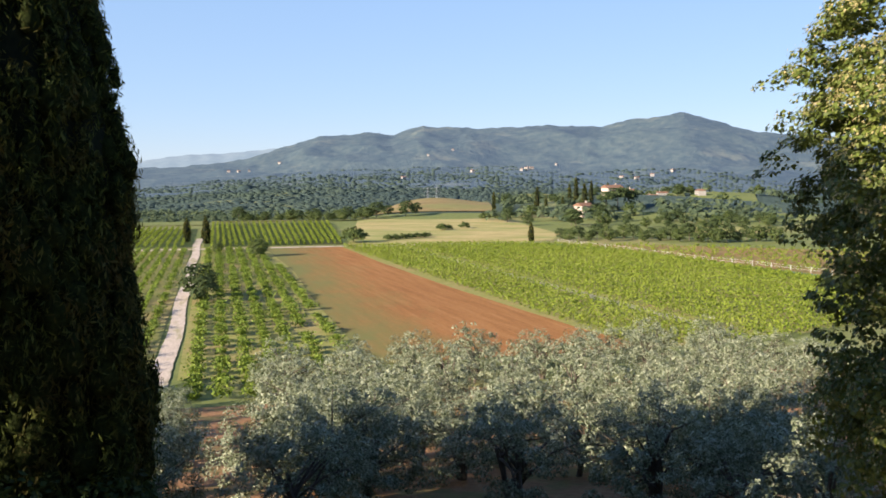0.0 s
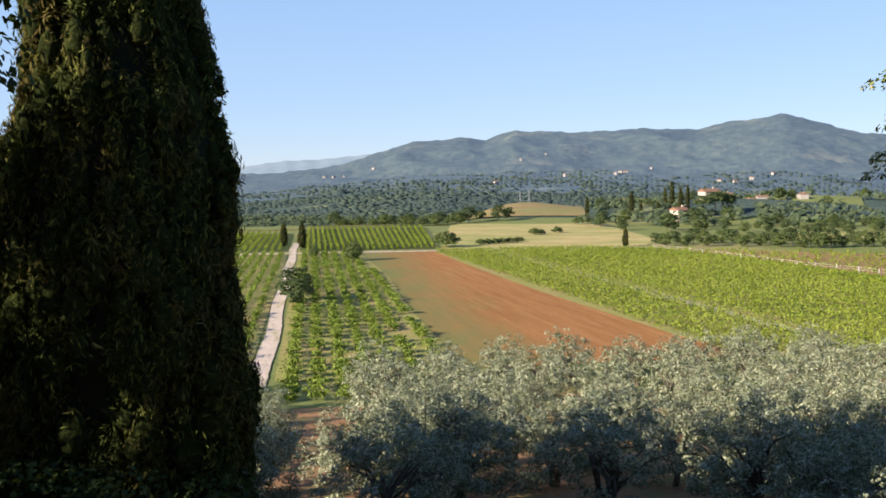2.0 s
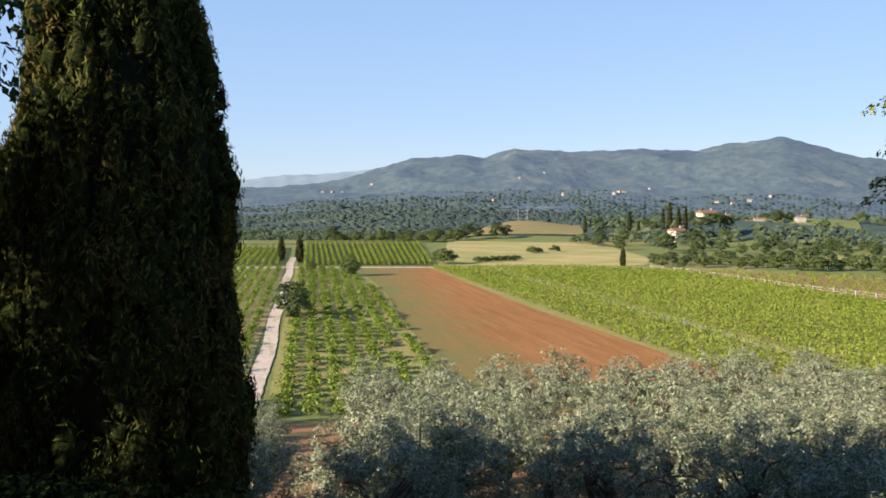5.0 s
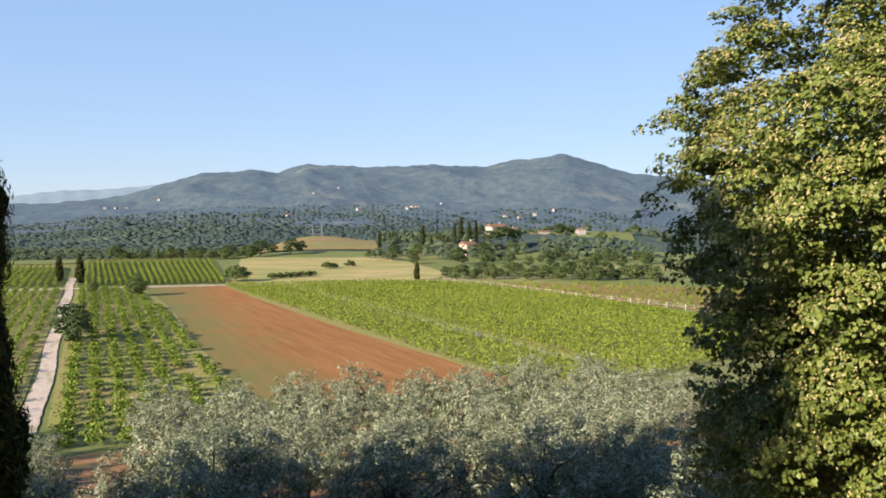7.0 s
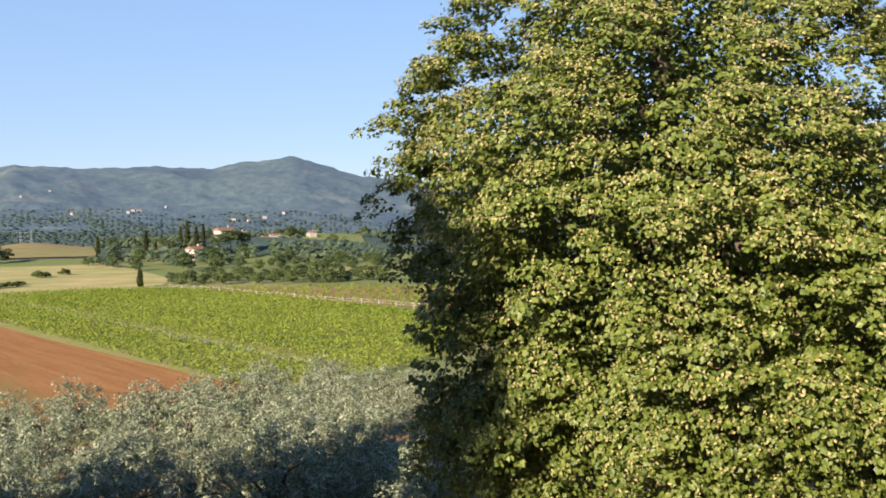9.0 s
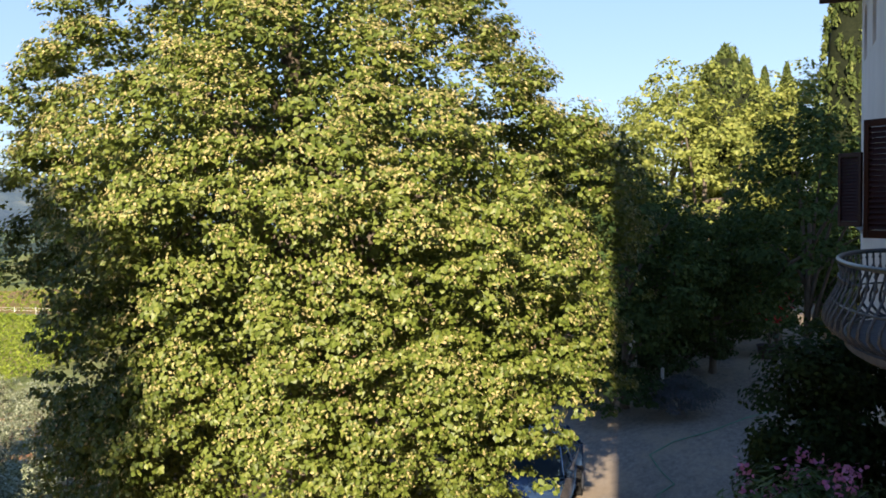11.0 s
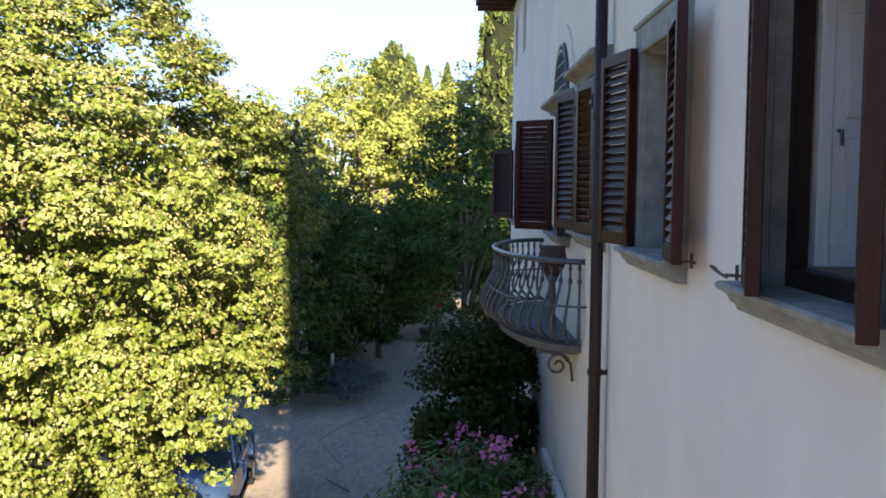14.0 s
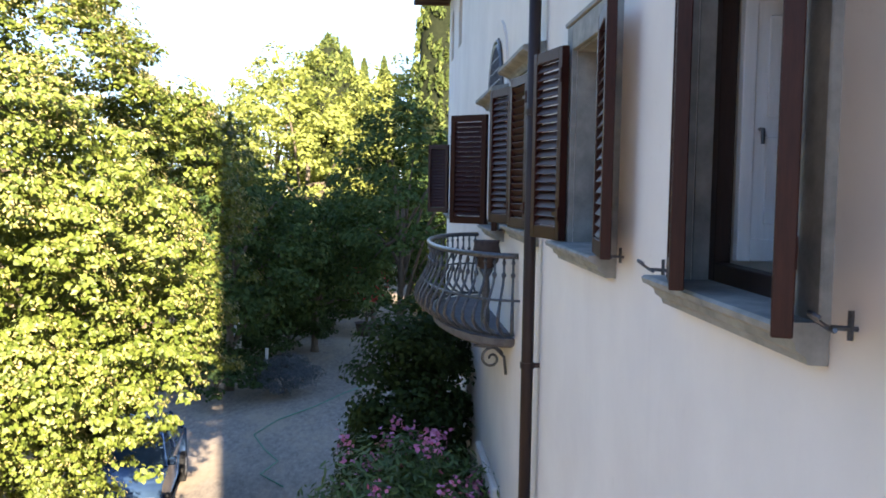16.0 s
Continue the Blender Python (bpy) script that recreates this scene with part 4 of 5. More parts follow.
def leafy(name, radii, centre_z, clumps, per, clump_r, size, mat, seed, label, category, trunk=0.2, group="", low=-0.9, amp=0.22, aspect=0.7, power=2.0):
    """A broad tree or bush: trunk, limbs and a clumped crown."""
    g = np.random.default_rng(seed)
    ob = thing(name, Matrix(), label, category, group)
    P, N, C = crown_points(g, (0, 0, centre_z), radii, clumps, per, clump_r, 0.5, 0.7, amp, 0.5, low, 2.5, power)
    w = Shape()
    limbs(w, g, (0, 0, -0.3), (0.1, 0, centre_z), trunk, C, 12 if clumps > 100 else 4, n=6 if clumps > 100 else 4)
    part("trunk", w, M_BARK, ob, "", True)
    V, F = leaf_cards(P, N, size, size * aspect, g)
    raw("crown", V, F, mat, ob)
    return ob


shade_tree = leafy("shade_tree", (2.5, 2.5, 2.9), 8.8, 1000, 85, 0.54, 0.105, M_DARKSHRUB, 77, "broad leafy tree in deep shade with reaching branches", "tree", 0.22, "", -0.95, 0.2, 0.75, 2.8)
x, y = polar(-49.8, 8.6)
shade_tree.matrix_basis = pose(x, y, -0.3)
# the first three stand out of view, added to shade the cypress foot
for k, (b, d, w, h) in enumerate([(-53, 12.0, 2.9, 8.2), (-63, 10.8, 2.1, 5.6), (-54, 8.4, 1.9, 4.6), (-40, 9.6, 1.6, 2.7), (-29.5, 9.9, 1.8, 2.9), (-20.5, 10.2, 1.4, 2.3)]):
    t = leafy("laurel_bush", (w, w, h * 0.55), h * 0.5, 600 if w > 2.5 else 150, 60, 0.42 if w > 2.5 else 0.36, 0.12 if w > 2.5 else 0.085, M_DARKSHRUB, 80 + k, "dark laurel bush under the cypresses, the tall ones unseen shade casters", "shrub", 0.06, "terrace bushes", -0.5)
    x, y = polar(b, d)
    t.matrix_basis = pose(x, y, ground_z(x, y))

# ---- villa ----
VM = pose(VD * math.sin(radians(VA)), -VD * math.cos(radians(VA)), 0, 0, 0, VA)   # x along the facade, y out of it


def wall_with_openings(x0, x1, z0, z1, thick, holes):
    """A wall from y = -thick to 0 with oblong holes (x0, x1, z0, z1)."""
    s = Shape()
    xs = sorted({x0, x1, *[h[0] for h in holes], *[h[1] for h in holes]})
    zs = sorted({z0, z1, *[h[2] for h in holes], *[h[3] for h in holes]})
    at = {}

    def vert(i, k, y):
        if (i, k, y) not in at:
            at[i, k, y] = len(s.v)
            s.v.append((xs[i], y, zs[k]))
        return at[i, k, y]

    def solid(i, k):
        if not (0 <= i < len(xs) - 1 and 0 <= k < len(zs) - 1):
            return False
        mx, mz = (xs[i] + xs[i + 1]) / 2, (zs[k] + zs[k + 1]) / 2
        return not any(h[0] < mx < h[1] and h[2] < mz < h[3] for h in holes)

    for i in range(len(xs) - 1):
        for k in range(len(zs) - 1):
            if not solid(i, k):
                continue
            for y in (0.0, -thick):
                s.f.append((vert(i, k, y), vert(i + 1, k, y), vert(i + 1, k + 1, y), vert(i, k + 1, y)))
            for (di, dk), (p, q) in {(-1, 0): ((i, k), (i, k + 1)), (1, 0): ((i + 1, k), (i + 1, k + 1)),
                                     (0, -1): ((i, k), (i + 1, k)), (0, 1): ((i, k + 1), (i + 1, k + 1))}.items():
                if not solid(i + di, k + dk):
                    s.f.append((vert(*p, 0.0), vert(*q, 0.0), vert(*q, -thick), vert(*p, -thick)))
    return s


W1, W2, W3, W4, W5 = 3.26, 5.73, 8.35, 10.6, 17.5     # window middles along the facade
HALF, SILL, LINTEL = 0.53, 5.63, 6.92
END, CORNER, EAVE = 19.4, -7.6, 9.85
DROP = {W4: 0.10, W5: 0.17}                           # the far windows sit a little lower
HOLES = [(w - HALF, w + HALF, SILL - DROP.get(w, 0), LINTEL - DROP.get(w, 0)) for w in (W1, W2, W3, W4, W5)]
HOLES += [(w - 0.36, w + 0.36, 8.45, 9.42) for w in (16.6, 18.5)]
facade = part("wall_facade", wall_with_openings(CORNER, END, -0.6, EAVE, 0.5, HOLES), M_PLASTER, m=VM)
tagged(facade, "cream plastered villa wall in shade with stains", "wall", kind="structure")
back = Shape().box(CORNER, CORNER + 0.5, -12, -0.5, -0.6, EAVE).box(END - 0.5, END, -12, -0.5, -0.6, EAVE).box(CORNER, END, -12.5, -12, -0.6, EAVE)
tagged(part("wall_back", back, M_PLASTER, m=VM), "plain plastered side and back walls of the villa", "wall", kind="structure")
# unseen block, made up to throw the tall shadow over court and trees
tower = Shape().box(CORNER, 1.7, -7.0, -0.004, EAVE - 0.2, 22.0)
tagged(part("wall_shade_tower", tower, M_PLASTER, m=VM), "unseen plain plastered block added to shade the court and trees", "wall", kind="structure")
floors = Shape().box(CORNER + 0.5, END - 0.5, -12, -0.5, 4.4, 4.6).box(CORNER + 0.5, END - 0.5, -12, -0.5, 7.7, 7.9).box(CORNER + 0.5, END - 0.5, -4.2, -4.0, 4.6, 7.7)
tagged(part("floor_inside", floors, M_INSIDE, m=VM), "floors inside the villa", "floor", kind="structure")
roof = Shape()
ov, oe = 0.78, 0.5
roof.add([(1.8, ov, EAVE + 0.02), (END + oe, ov, EAVE + 0.02), (END + oe, -12.5 - ov, EAVE + 0.02), (1.8, -12.5 - ov, EAVE + 0.02),
          (1.8, ov, EAVE + 0.12), (END + oe, ov, EAVE + 0.12), (END + oe, -12.5 - ov, EAVE + 0.12), (1.8, -12.5 - ov, EAVE + 0.12),
          (1.8, -6.2, 11.9), (END - 5, -6.2, 11.9)],
         [(3, 2, 1, 0), (0, 1, 5, 4), (1, 2, 6, 5), (2, 3, 7, 6), (3, 0, 4, 7), (4, 5, 9, 8), (5, 6, 9), (6, 7, 8, 9), (7, 4, 8)])
roof_ob = tagged(part("roof_villa", roof, M_ROOF, m=VM), "low hipped terracotta roof with wide eaves", "roof", kind="structure")
for k in range(40):
    xk = 2.0 + k * (END - 2.0 + 0.3) / 39
    part("rafter", Shape().box(xk - 0.05, xk + 0.05, 0.003, ov - 0.04, EAVE - 0.12, EAVE + 0.018), M_RAFTER, roof_ob)


def leaf_frame(w, h):
    """The stiles and rails of a louvred shutter, hinged at its left edge."""
    t, st = 0.027, 0.065
    s = Shape()
    s.box(0, st, -t, t, 0, h, b=0.004).box(w - st, w, -t, t, 0, h, b=0.004)
    s.box(st, w - st, -t * 0.95, t * 0.95, 0, 0.09, b=0.004).box(st, w - st, -t * 0.95, t * 0.95, h - 0.08, h, b=0.004)
    for z in (0.18, h - 0.2):
        s.tube([(-0.01, t + 0.008, z - 0.05), (-0.01, t + 0.008, z + 0.05)], 0.011, 6)
        s.box(0, 0.11, t + 0.001, t + 0.006, z - 0.015, z + 0.015)
    return s


LEAF_W, LEAF_H = 0.53, 1.31
frame_mesh = mesh_of("shutter", leaf_frame(LEAF_W, LEAF_H).v, leaf_frame(LEAF_W, LEAF_H).f, M_SHUTTER)
slat_shape = Shape().box(0.065, LEAF_W - 0.065, -0.033, 0.033, -0.004, 0.004, pose(0, 0, 0, 56))
slat_back_shape = Shape().box(0.065, LEAF_W - 0.065, -0.033, 0.033, -0.004, 0.004, pose(0, 0, 0, -56))
slat_mesh, slat_mesh_back = (mesh_of("slat", q.v, q.f, M_SHUTTER) for q in (slat_shape, slat_back_shape))


def shutter(window, x, y, z, turn, far):
    ob = new("shutter", frame_mesh)
    ob.parent = window
    ob.matrix_basis = pose(x, y, z, 0, 0, turn)
    n = 19
    for k in range(n):
        sl = new("slat", slat_mesh_back if far else slat_mesh)
        sl.parent = ob
        sl.location = (0, 0, 0.125 + k * (LEAF_H - 0.24) / (n - 1))
    return ob


def sill_shape(half):
    """A moulded stone sill that stands out from the wall."""
    prof = [(-0.20, 0.0), (0.15, 0.0), (0.16, -0.012), (0.152, -0.034), (0.125, -0.045), (0.105, -0.058), (0.098, -0.082), (0.07, -0.10), (0.062, -0.122), (0.0025, -0.125), (0.0025, -0.05), (-0.20, -0.05)]
    return Shape().sweep(prof, -half, half)


def window(k, x, turns, hood=False, label="", panel=False, stone=True):
    ob = thing("window_%d" % k, VM @ pose(x, 0, -DROP.get(x, 0)), label or "stone-framed window with open brown louvred shutters", "window", kind="structure")
    st = Shape()
    j = 0.06 if hood else 0.17
    st.box(-HALF - j, -HALF, -0.10, 0.035, SILL, LINTEL + j, b=0.006).box(HALF, HALF + j, -0.10, 0.035, SILL, LINTEL + j, b=0.006)
    st.box(-HALF, HALF, -0.10, 0.035, LINTEL, LINTEL + j, b=0.006)
    st.box(-HALF - j - 0.015, HALF + j + 0.015, 0.002, 0.05, LINTEL + j + 0.001, LINTEL + j + 0.034, b=0.006)
    deep = -0.071 if panel else -0.249
    st.box(-HALF, -HALF + 0.012, deep, -0.003, SILL + 0.004, LINTEL - 0.013).box(HALF - 0.012, HALF, deep, -0.003, SILL + 0.004, LINTEL - 0.013)
    st.box(-HALF, HALF, deep, -0.003, LINTEL - 0.012, LINTEL - 0.001)
    part("window_surround", st, M_STONE, ob, "grey stone surround")
    part("window_sill", sill_shape(0.70), M_STONE, ob, "weathered grey stone sill", m=pose(0, 0, SILL + 0.005))
    if hood:
        prof = [(0.0025, 0), (0.06, 0), (0.075, 0.03), (0.10, 0.05), (0.17, 0.075), (0.19, 0.09), (0.19, 0.12), (0.0025, 0.16)]
        part("hood", Shape().sweep(prof, -0.86, 0.86), M_STONE, ob, "moulded stone hood", m=pose(0, 0, LINTEL + j + 0.035))
    fr = Shape()
    for a, b, c, d in ((-HALF, -HALF + 0.07, SILL, LINTEL), (HALF - 0.07, HALF, SILL, LINTEL), (-HALF + 0.07, HALF - 0.07, SILL, SILL + 0.08), (-HALF + 0.07, HALF - 0.07, LINTEL - 0.08, LINTEL)):
        fr.box(a, b, (-0.14 if panel else -0.31), (-0.072 if panel else -0.25), c, d, b=0.004)
    part("window_frame", fr, M_DARKWOOD, ob, "dark brown wooden frame")
    if panel:
        for side in (-1, 1):              # casements swung back into the room
            ob_x = side * (HALF - 0.075)
            x0, x1 = sorted((ob_x, ob_x - side * 0.045))
            z0, z1 = SILL + 0.09, LINTEL - 0.09
            cs = Shape().box(x0, x1, -0.20, -0.145, z0, z1, b=0.003).box(x0, x1, -0.60, -0.545, z0, z1, b=0.003)
            cs.box(x0, x1, -0.545, -0.20, z0, z0 + 0.09, b=0.003).box(x0, x1, -0.545, -0.20, z1 - 0.07, z1, b=0.003)
            cas = part("casement", cs, M_WHITEWOOD, ob, "pale painted casement standing open inwards")
            mid = (x0 + x1) / 2
            part("panel", Shape().box(mid - 0.008, mid + 0.008, -0.545, -0.20, z0 + 0.09, z1 - 0.07), M_WHITEWOOD, cas)
            md = Shape()
            for a, b in ((z0 + 0.15, z0 + 0.50), (z0 + 0.58, z1 - 0.13)):
                md.box(mid - side * 0.016 - 0.006, mid - side * 0.016 + 0.006, -0.50, -0.25, a, b, b=0.004)
            part("moulding", md, M_WHITEWOOD, cas)
            part("latch", Shape().tube([(mid - side * 0.02, -0.222, SILL + 0.62), (mid - side * 0.05, -0.222, SILL + 0.62), (mid - side * 0.055, -0.222, SILL + 0.56)], 0.008, 6), M_IRON, cas)
    else:
        part("pane", Shape().box(-HALF + 0.07, HALF - 0.07, -0.283, -0.277, SILL + 0.08, LINTEL - 0.08), M_GLASS, ob, "dark window glass")
        part("mullion", Shape().box(-0.035, 0.035, -0.31, -0.25, SILL + 0.08, LINTEL - 0.08, b=0.004), M_DARKWOOD, ob)
    near_turn, far_turn = turns
    if near_turn is not None:
        shutter(ob, -HALF, 0.075, SILL + 0.012, near_turn, False)
    if far_turn is not None:
        shutter(ob, HALF, 0.075, SILL + 0.012, far_turn, far_turn < 60)
    for sx in (-1, 1):
        hk = Shape().tube([(sx * 0.80, 0, 0), (sx * 0.80, 0.075, 0.005)], 0.008, 6)
        hk.tube([(sx * 0.80 + 0.032 * math.cos(a), 0.10 + 0.035 * math.sin(a), 0.02 + 0.025 * math.sin(a)) for a in np.linspace(-2.2, 2.6, 10)], 0.007, 6)
        hk.tube([(sx * 0.80, 0.02, -0.03), (sx * 0.80, 0.02, 0.05)], 0.009, 6)
        part("shutter_hook", hk, M_IRON, ob, "rusty iron shutter hook", m=pose(0.05 * sx, 0, SILL + 0.01))
    return ob


window(1, W1, (157, 164), panel=True, label="stone-framed window with brown shutters ajar and pale inner casement")
window(2, W2, (172, 12))
window(3, W3, (8, 15), hood=True, label="hooded stone window with one brown shutter closed")
window(4, W4, (171, 48), hood=True, label="hooded stone balcony window with brown shutter standing open")
window(5, W5, (175, 42))
for k, w in ((6, 16.6), (7, 18.5)):
    ob = thing("window_%d" % k, VM @ pose(w, 0, 0), "small arched upper window in the shaded wall", "window", kind="structure")
    arch = Shape()
    n = 12
    pts = [(-0.36, 9.42)] + [(-0.36 + 0.72 * i / n, 9.42) for i in range(1, n)] + [(0.36, 9.42)]
    arc = [(-0.36 * math.cos(math.pi * i / n), 9.42 - 0.36 + 0.36 * math.sin(math.pi * i / n)) for i in range(n + 1)]
    for i in range(n):
        for y in (-0.003, -0.28):
            arch.add([(pts[i][0], y, pts[i][1]), (pts[i + 1][0], y, pts[i + 1][1]), (arc[i + 1][0], y, arc[i + 1][1]), (arc[i][0], y, arc[i][1])], [(0, 1, 2, 3)])
        arch.add([(arc[i][0], -0.003, arc[i][1]), (arc[i + 1][0], -0.003, arc[i + 1][1]), (arc[i + 1][0], -0.28, arc[i + 1][1]), (arc[i][0], -0.28, arc[i][1])], [(0, 1, 2, 3)])
    part("arch", arch, M_PLASTER, ob)
    part("pane", Shape().box(-0.36, 0.36, -0.30, -0.29, 8.45, 9.40), M_GLASS, ob)

# arched grille over the balcony window
lun = thing("window_8", VM @ pose(W4, 0, 7.04), "half-round iron fanlight grille over the balcony window", "window", kind="structure")
ring = Shape()
for r in (0.62, 0.56):
    ring.tube([(-r * math.cos(a), 0.05, r * 0.95 * math.sin(a)) for a in np.linspace(0, math.pi, 20)], 0.018, 6)
part("ring", ring, M_IRON, lun)
for k in range(9):
    xk = -0.48 + 0.12 * k
    zk = math.sqrt(max(0.56 ** 2 - xk ** 2, 0)) * 0.95
    part("bar", Shape().tube([(xk, 0.05, 0.0), (xk, 0.05, zk)], 0.012, 5), M_IRON, lun)
for k in range(3):
    zk = 0.12 + 0.13 * k
    xk = math.sqrt(0.56 ** 2 - (zk / 0.95) ** 2)
    part("crossbar", Shape().tube([(-xk, 0.05, zk), (xk, 0.05, zk)], 0.010, 5), M_IRON, lun)
part("recess", Shape().add([(0, 0.006, 0)] + [(-0.62 * math.cos(a), 0.006, 0.6 * math.sin(a)) for a in np.linspace(0, math.pi, 20)], [(0, i + 1, i + 2) for i in range(19)]), M_SHUTTER, lun, "dark louvred fan")
band = Shape()
for i in range(20):
    a0, a1 = math.pi * i / 20, math.pi * (i + 1) / 20
    q = [(-r * math.cos(a), y, r * 0.97 * math.sin(a)) for a in (a0, a1) for r in (0.64, 0.84) for y in (0.003, 0.03)]
    band.add(q, [(0, 2, 6, 4), (1, 5, 7, 3), (2, 3, 7, 6), (0, 4, 5, 1)])
part("arch_band", band, M_PLASTER, lun, "raised plaster arch")

# rain pipe
pipe = thing("drainpipe", VM @ pose(7.48, 0.10, 0), "dark brown metal drainpipe fixed to the villa wall", "drainpipe")
part("pipe", Shape().tube([(0, 0, 0.0), (0, 0, EAVE - 0.05)], 0.050, 14), M_PIPE, pipe, smooth=True)
for z in (1.2, 3.0, 4.55, 6.6, 8.6):
    part("bracket", Shape().tube([(0, 0, z - 0.025), (0, 0, z + 0.025)], 0.060, 14).box(-0.012, 0.012, -0.10, -0.05, z - 0.02, z + 0.02), M_PIPE, pipe)

# balcony
BX, BA, BD, BZ = 10.75, 1.95, 0.76, 4.52


def rim(r, a):
    return BX + BA * r * math.cos(a), BD * r * math.sin(a)


balc = thing("balcony", VM, "curved wrought-iron balcony with bellied bars on the villa", "balcony")
slab = Shape()
n = 28
for zz, r in ((BZ - 0.13, 0.80), (BZ - 0.09, 0.87), (BZ - 0.07, 0.92), (BZ, 0.94)):
    slab.v += [(*rim(r, math.pi * i / n), zz) for i in range(n + 1)]
for k in range(3):
    slab.f += [(k * (n + 1) + i, k * (n + 1) + i + 1, (k + 1) * (n + 1) + i + 1, (k + 1) * (n + 1) + i) for i in range(n)]
slab.f += [tuple(range(n + 1)), tuple(3 * (n + 1) + i for i in range(n + 1))]
part("slab", slab, M_DARKSTONE, balc, "dark grey stone balcony slab")
part("handrail", Shape().tube([(*rim(1.0, math.pi * i / 40), BZ + 0.82) for i in range(41)], 0.028, 8), M_IRON, balc, smooth=True)
part("lower_rail", Shape().tube([(*rim(0.91, math.pi * i / 40), BZ + 0.04) for i in range(41)], 0.018, 6), M_IRON, balc, smooth=True)
part("middle_rail", Shape().tube([(*rim(1.08, math.pi * i / 40), BZ + 0.41) for i in range(41)], 0.012, 6), M_IRON, balc, smooth=True)
bar = Shape()
prof = [(-0.09, 0.03), (0.02, 0.07), (0.11, 0.14), (0.165, 0.22), (0.155, 0.32), (0.085, 0.47), (0.02, 0.62), (-0.005, 0.75), (0.0, 0.92)]
bar.tube([(x, 0, z * 0.885) for x, z in prof], [0.013, 0.017, 0.019, 0.019, 0.017, 0.014, 0.013, 0.012, 0.012], 7)
bar.lathe([(0.012, 0.60), (0.024, 0.62), (0.024, 0.64), (0.012, 0.66)], 7)
bar.lathe([(0.012, 0.73), (0.022, 0.75), (0.012, 0.77)], 7)
bar_mesh = mesh_of("bar", bar.v, bar.f, M_IRON, True)
for i in range(27):
    a = math.pi * (i + 0.5) / 27
    x, y = rim(0.985, a)
    ob = new("bar", bar_mesh)
    ob.parent = balc
    ob.matrix_basis = pose(x, y, BZ, 0, 0, math.degrees(math.atan2(math.sin(a) / BD, math.cos(a) / BA)))
for sx in (-1.35, 1.35):
    sc = Shape().tube([(BX + sx, 0.02, BZ - 0.44), (BX + sx, 0.04, BZ - 0.26), (BX + sx, 0.14, BZ - 0.16), (BX + sx, 0.36, BZ - 0.14)], 0.016, 6)
    sc.tube([(BX + sx, 0.17 + (0.02 + 0.0115 * a) * math.cos(a), BZ - 0.275 + (0.02 + 0.0115 * a) * math.sin(a)) for a in np.linspace(0, 9, 40)], 0.014, 6)
    part("scroll_bracket", sc, M_IRON, balc, "scrolled iron bracket")
urn = thing("urn", VM @ pose(BX - 1.42, 0.25, BZ) @ Matrix.Diagonal((0.66, 0.66, 0.86, 1)), "dark terracotta urn on an iron plant stand", "urn")
part("stand", Shape().lathe([(0.16, 0.0), (0.15, 0.03), (0.06, 0.06), (0.075, 0.2), (0.05, 0.35), (0.07, 0.5), (0.05, 0.66), (0.12, 0.76)], 12), M_IRON, urn, smooth=True)
part("pot", Shape().lathe([(0.10, 0.76), (0.18, 0.84), (0.215, 0.95), (0.19, 1.05), (0.21, 1.09), (0.17, 1.09)], 16), M_POT, urn, smooth=True)

# stone doorway under the balcony
door = thing("door_1", VM @ pose(BX, 0, 0), "plaster-framed wooden door in shade under the balcony", "door", kind="structure")
dr = Shape().box(-0.90, -0.70, 0.003, 0.07, 0, 2.55, b=0.015).box(0.70, 0.90, 0.003, 0.07, 0, 2.55, b=0.015).box(-0.95, 0.95, 0.003, 0.09, 2.55, 2.75, b=0.02)
part("door_surround", dr, M_PLASTER, door, "plastered surround")
part("door_leaf", Shape().box(-0.70, 0.70, 0.003, 0.05, 0, 2.55, b=0.005), M_SHUTTER, door, "dark brown wooden leaf")

# ---- courtyard ----
def vxy(s, v):
    p = VM @ Vector((s, v, 0))
    return p.x, p.y


def at_villa(s, v, z=0.0, turn=0.0):
    x, y = vxy(s, v)
    return pose(x, y, z if z is not None else ground_z(x, y), 0, 0, turn)


court = Shape()
xs = np.linspace(-10, 62, 73)
ys = np.linspace(0.0, 8.2, 18)
for a in xs:
    for b in ys:
        court.v.append((a, b + (0.3 * math.sin(a * 0.5) if b > 8 else 0), 0.04 + 0.012 * math.sin(a * 1.3 + b * 2.1)))
for i in range(len(xs) - 1):
    for k in range(len(ys) - 1):
        q = i * len(ys) + k
        court.f.append((q, q + len(ys), q + len(ys) + 1, q + 1))
tagged(part("pavement_court", court, M_GRAVEL, m=VM, smooth=True), "grey gravel courtyard drive", "drive", kind="structure")

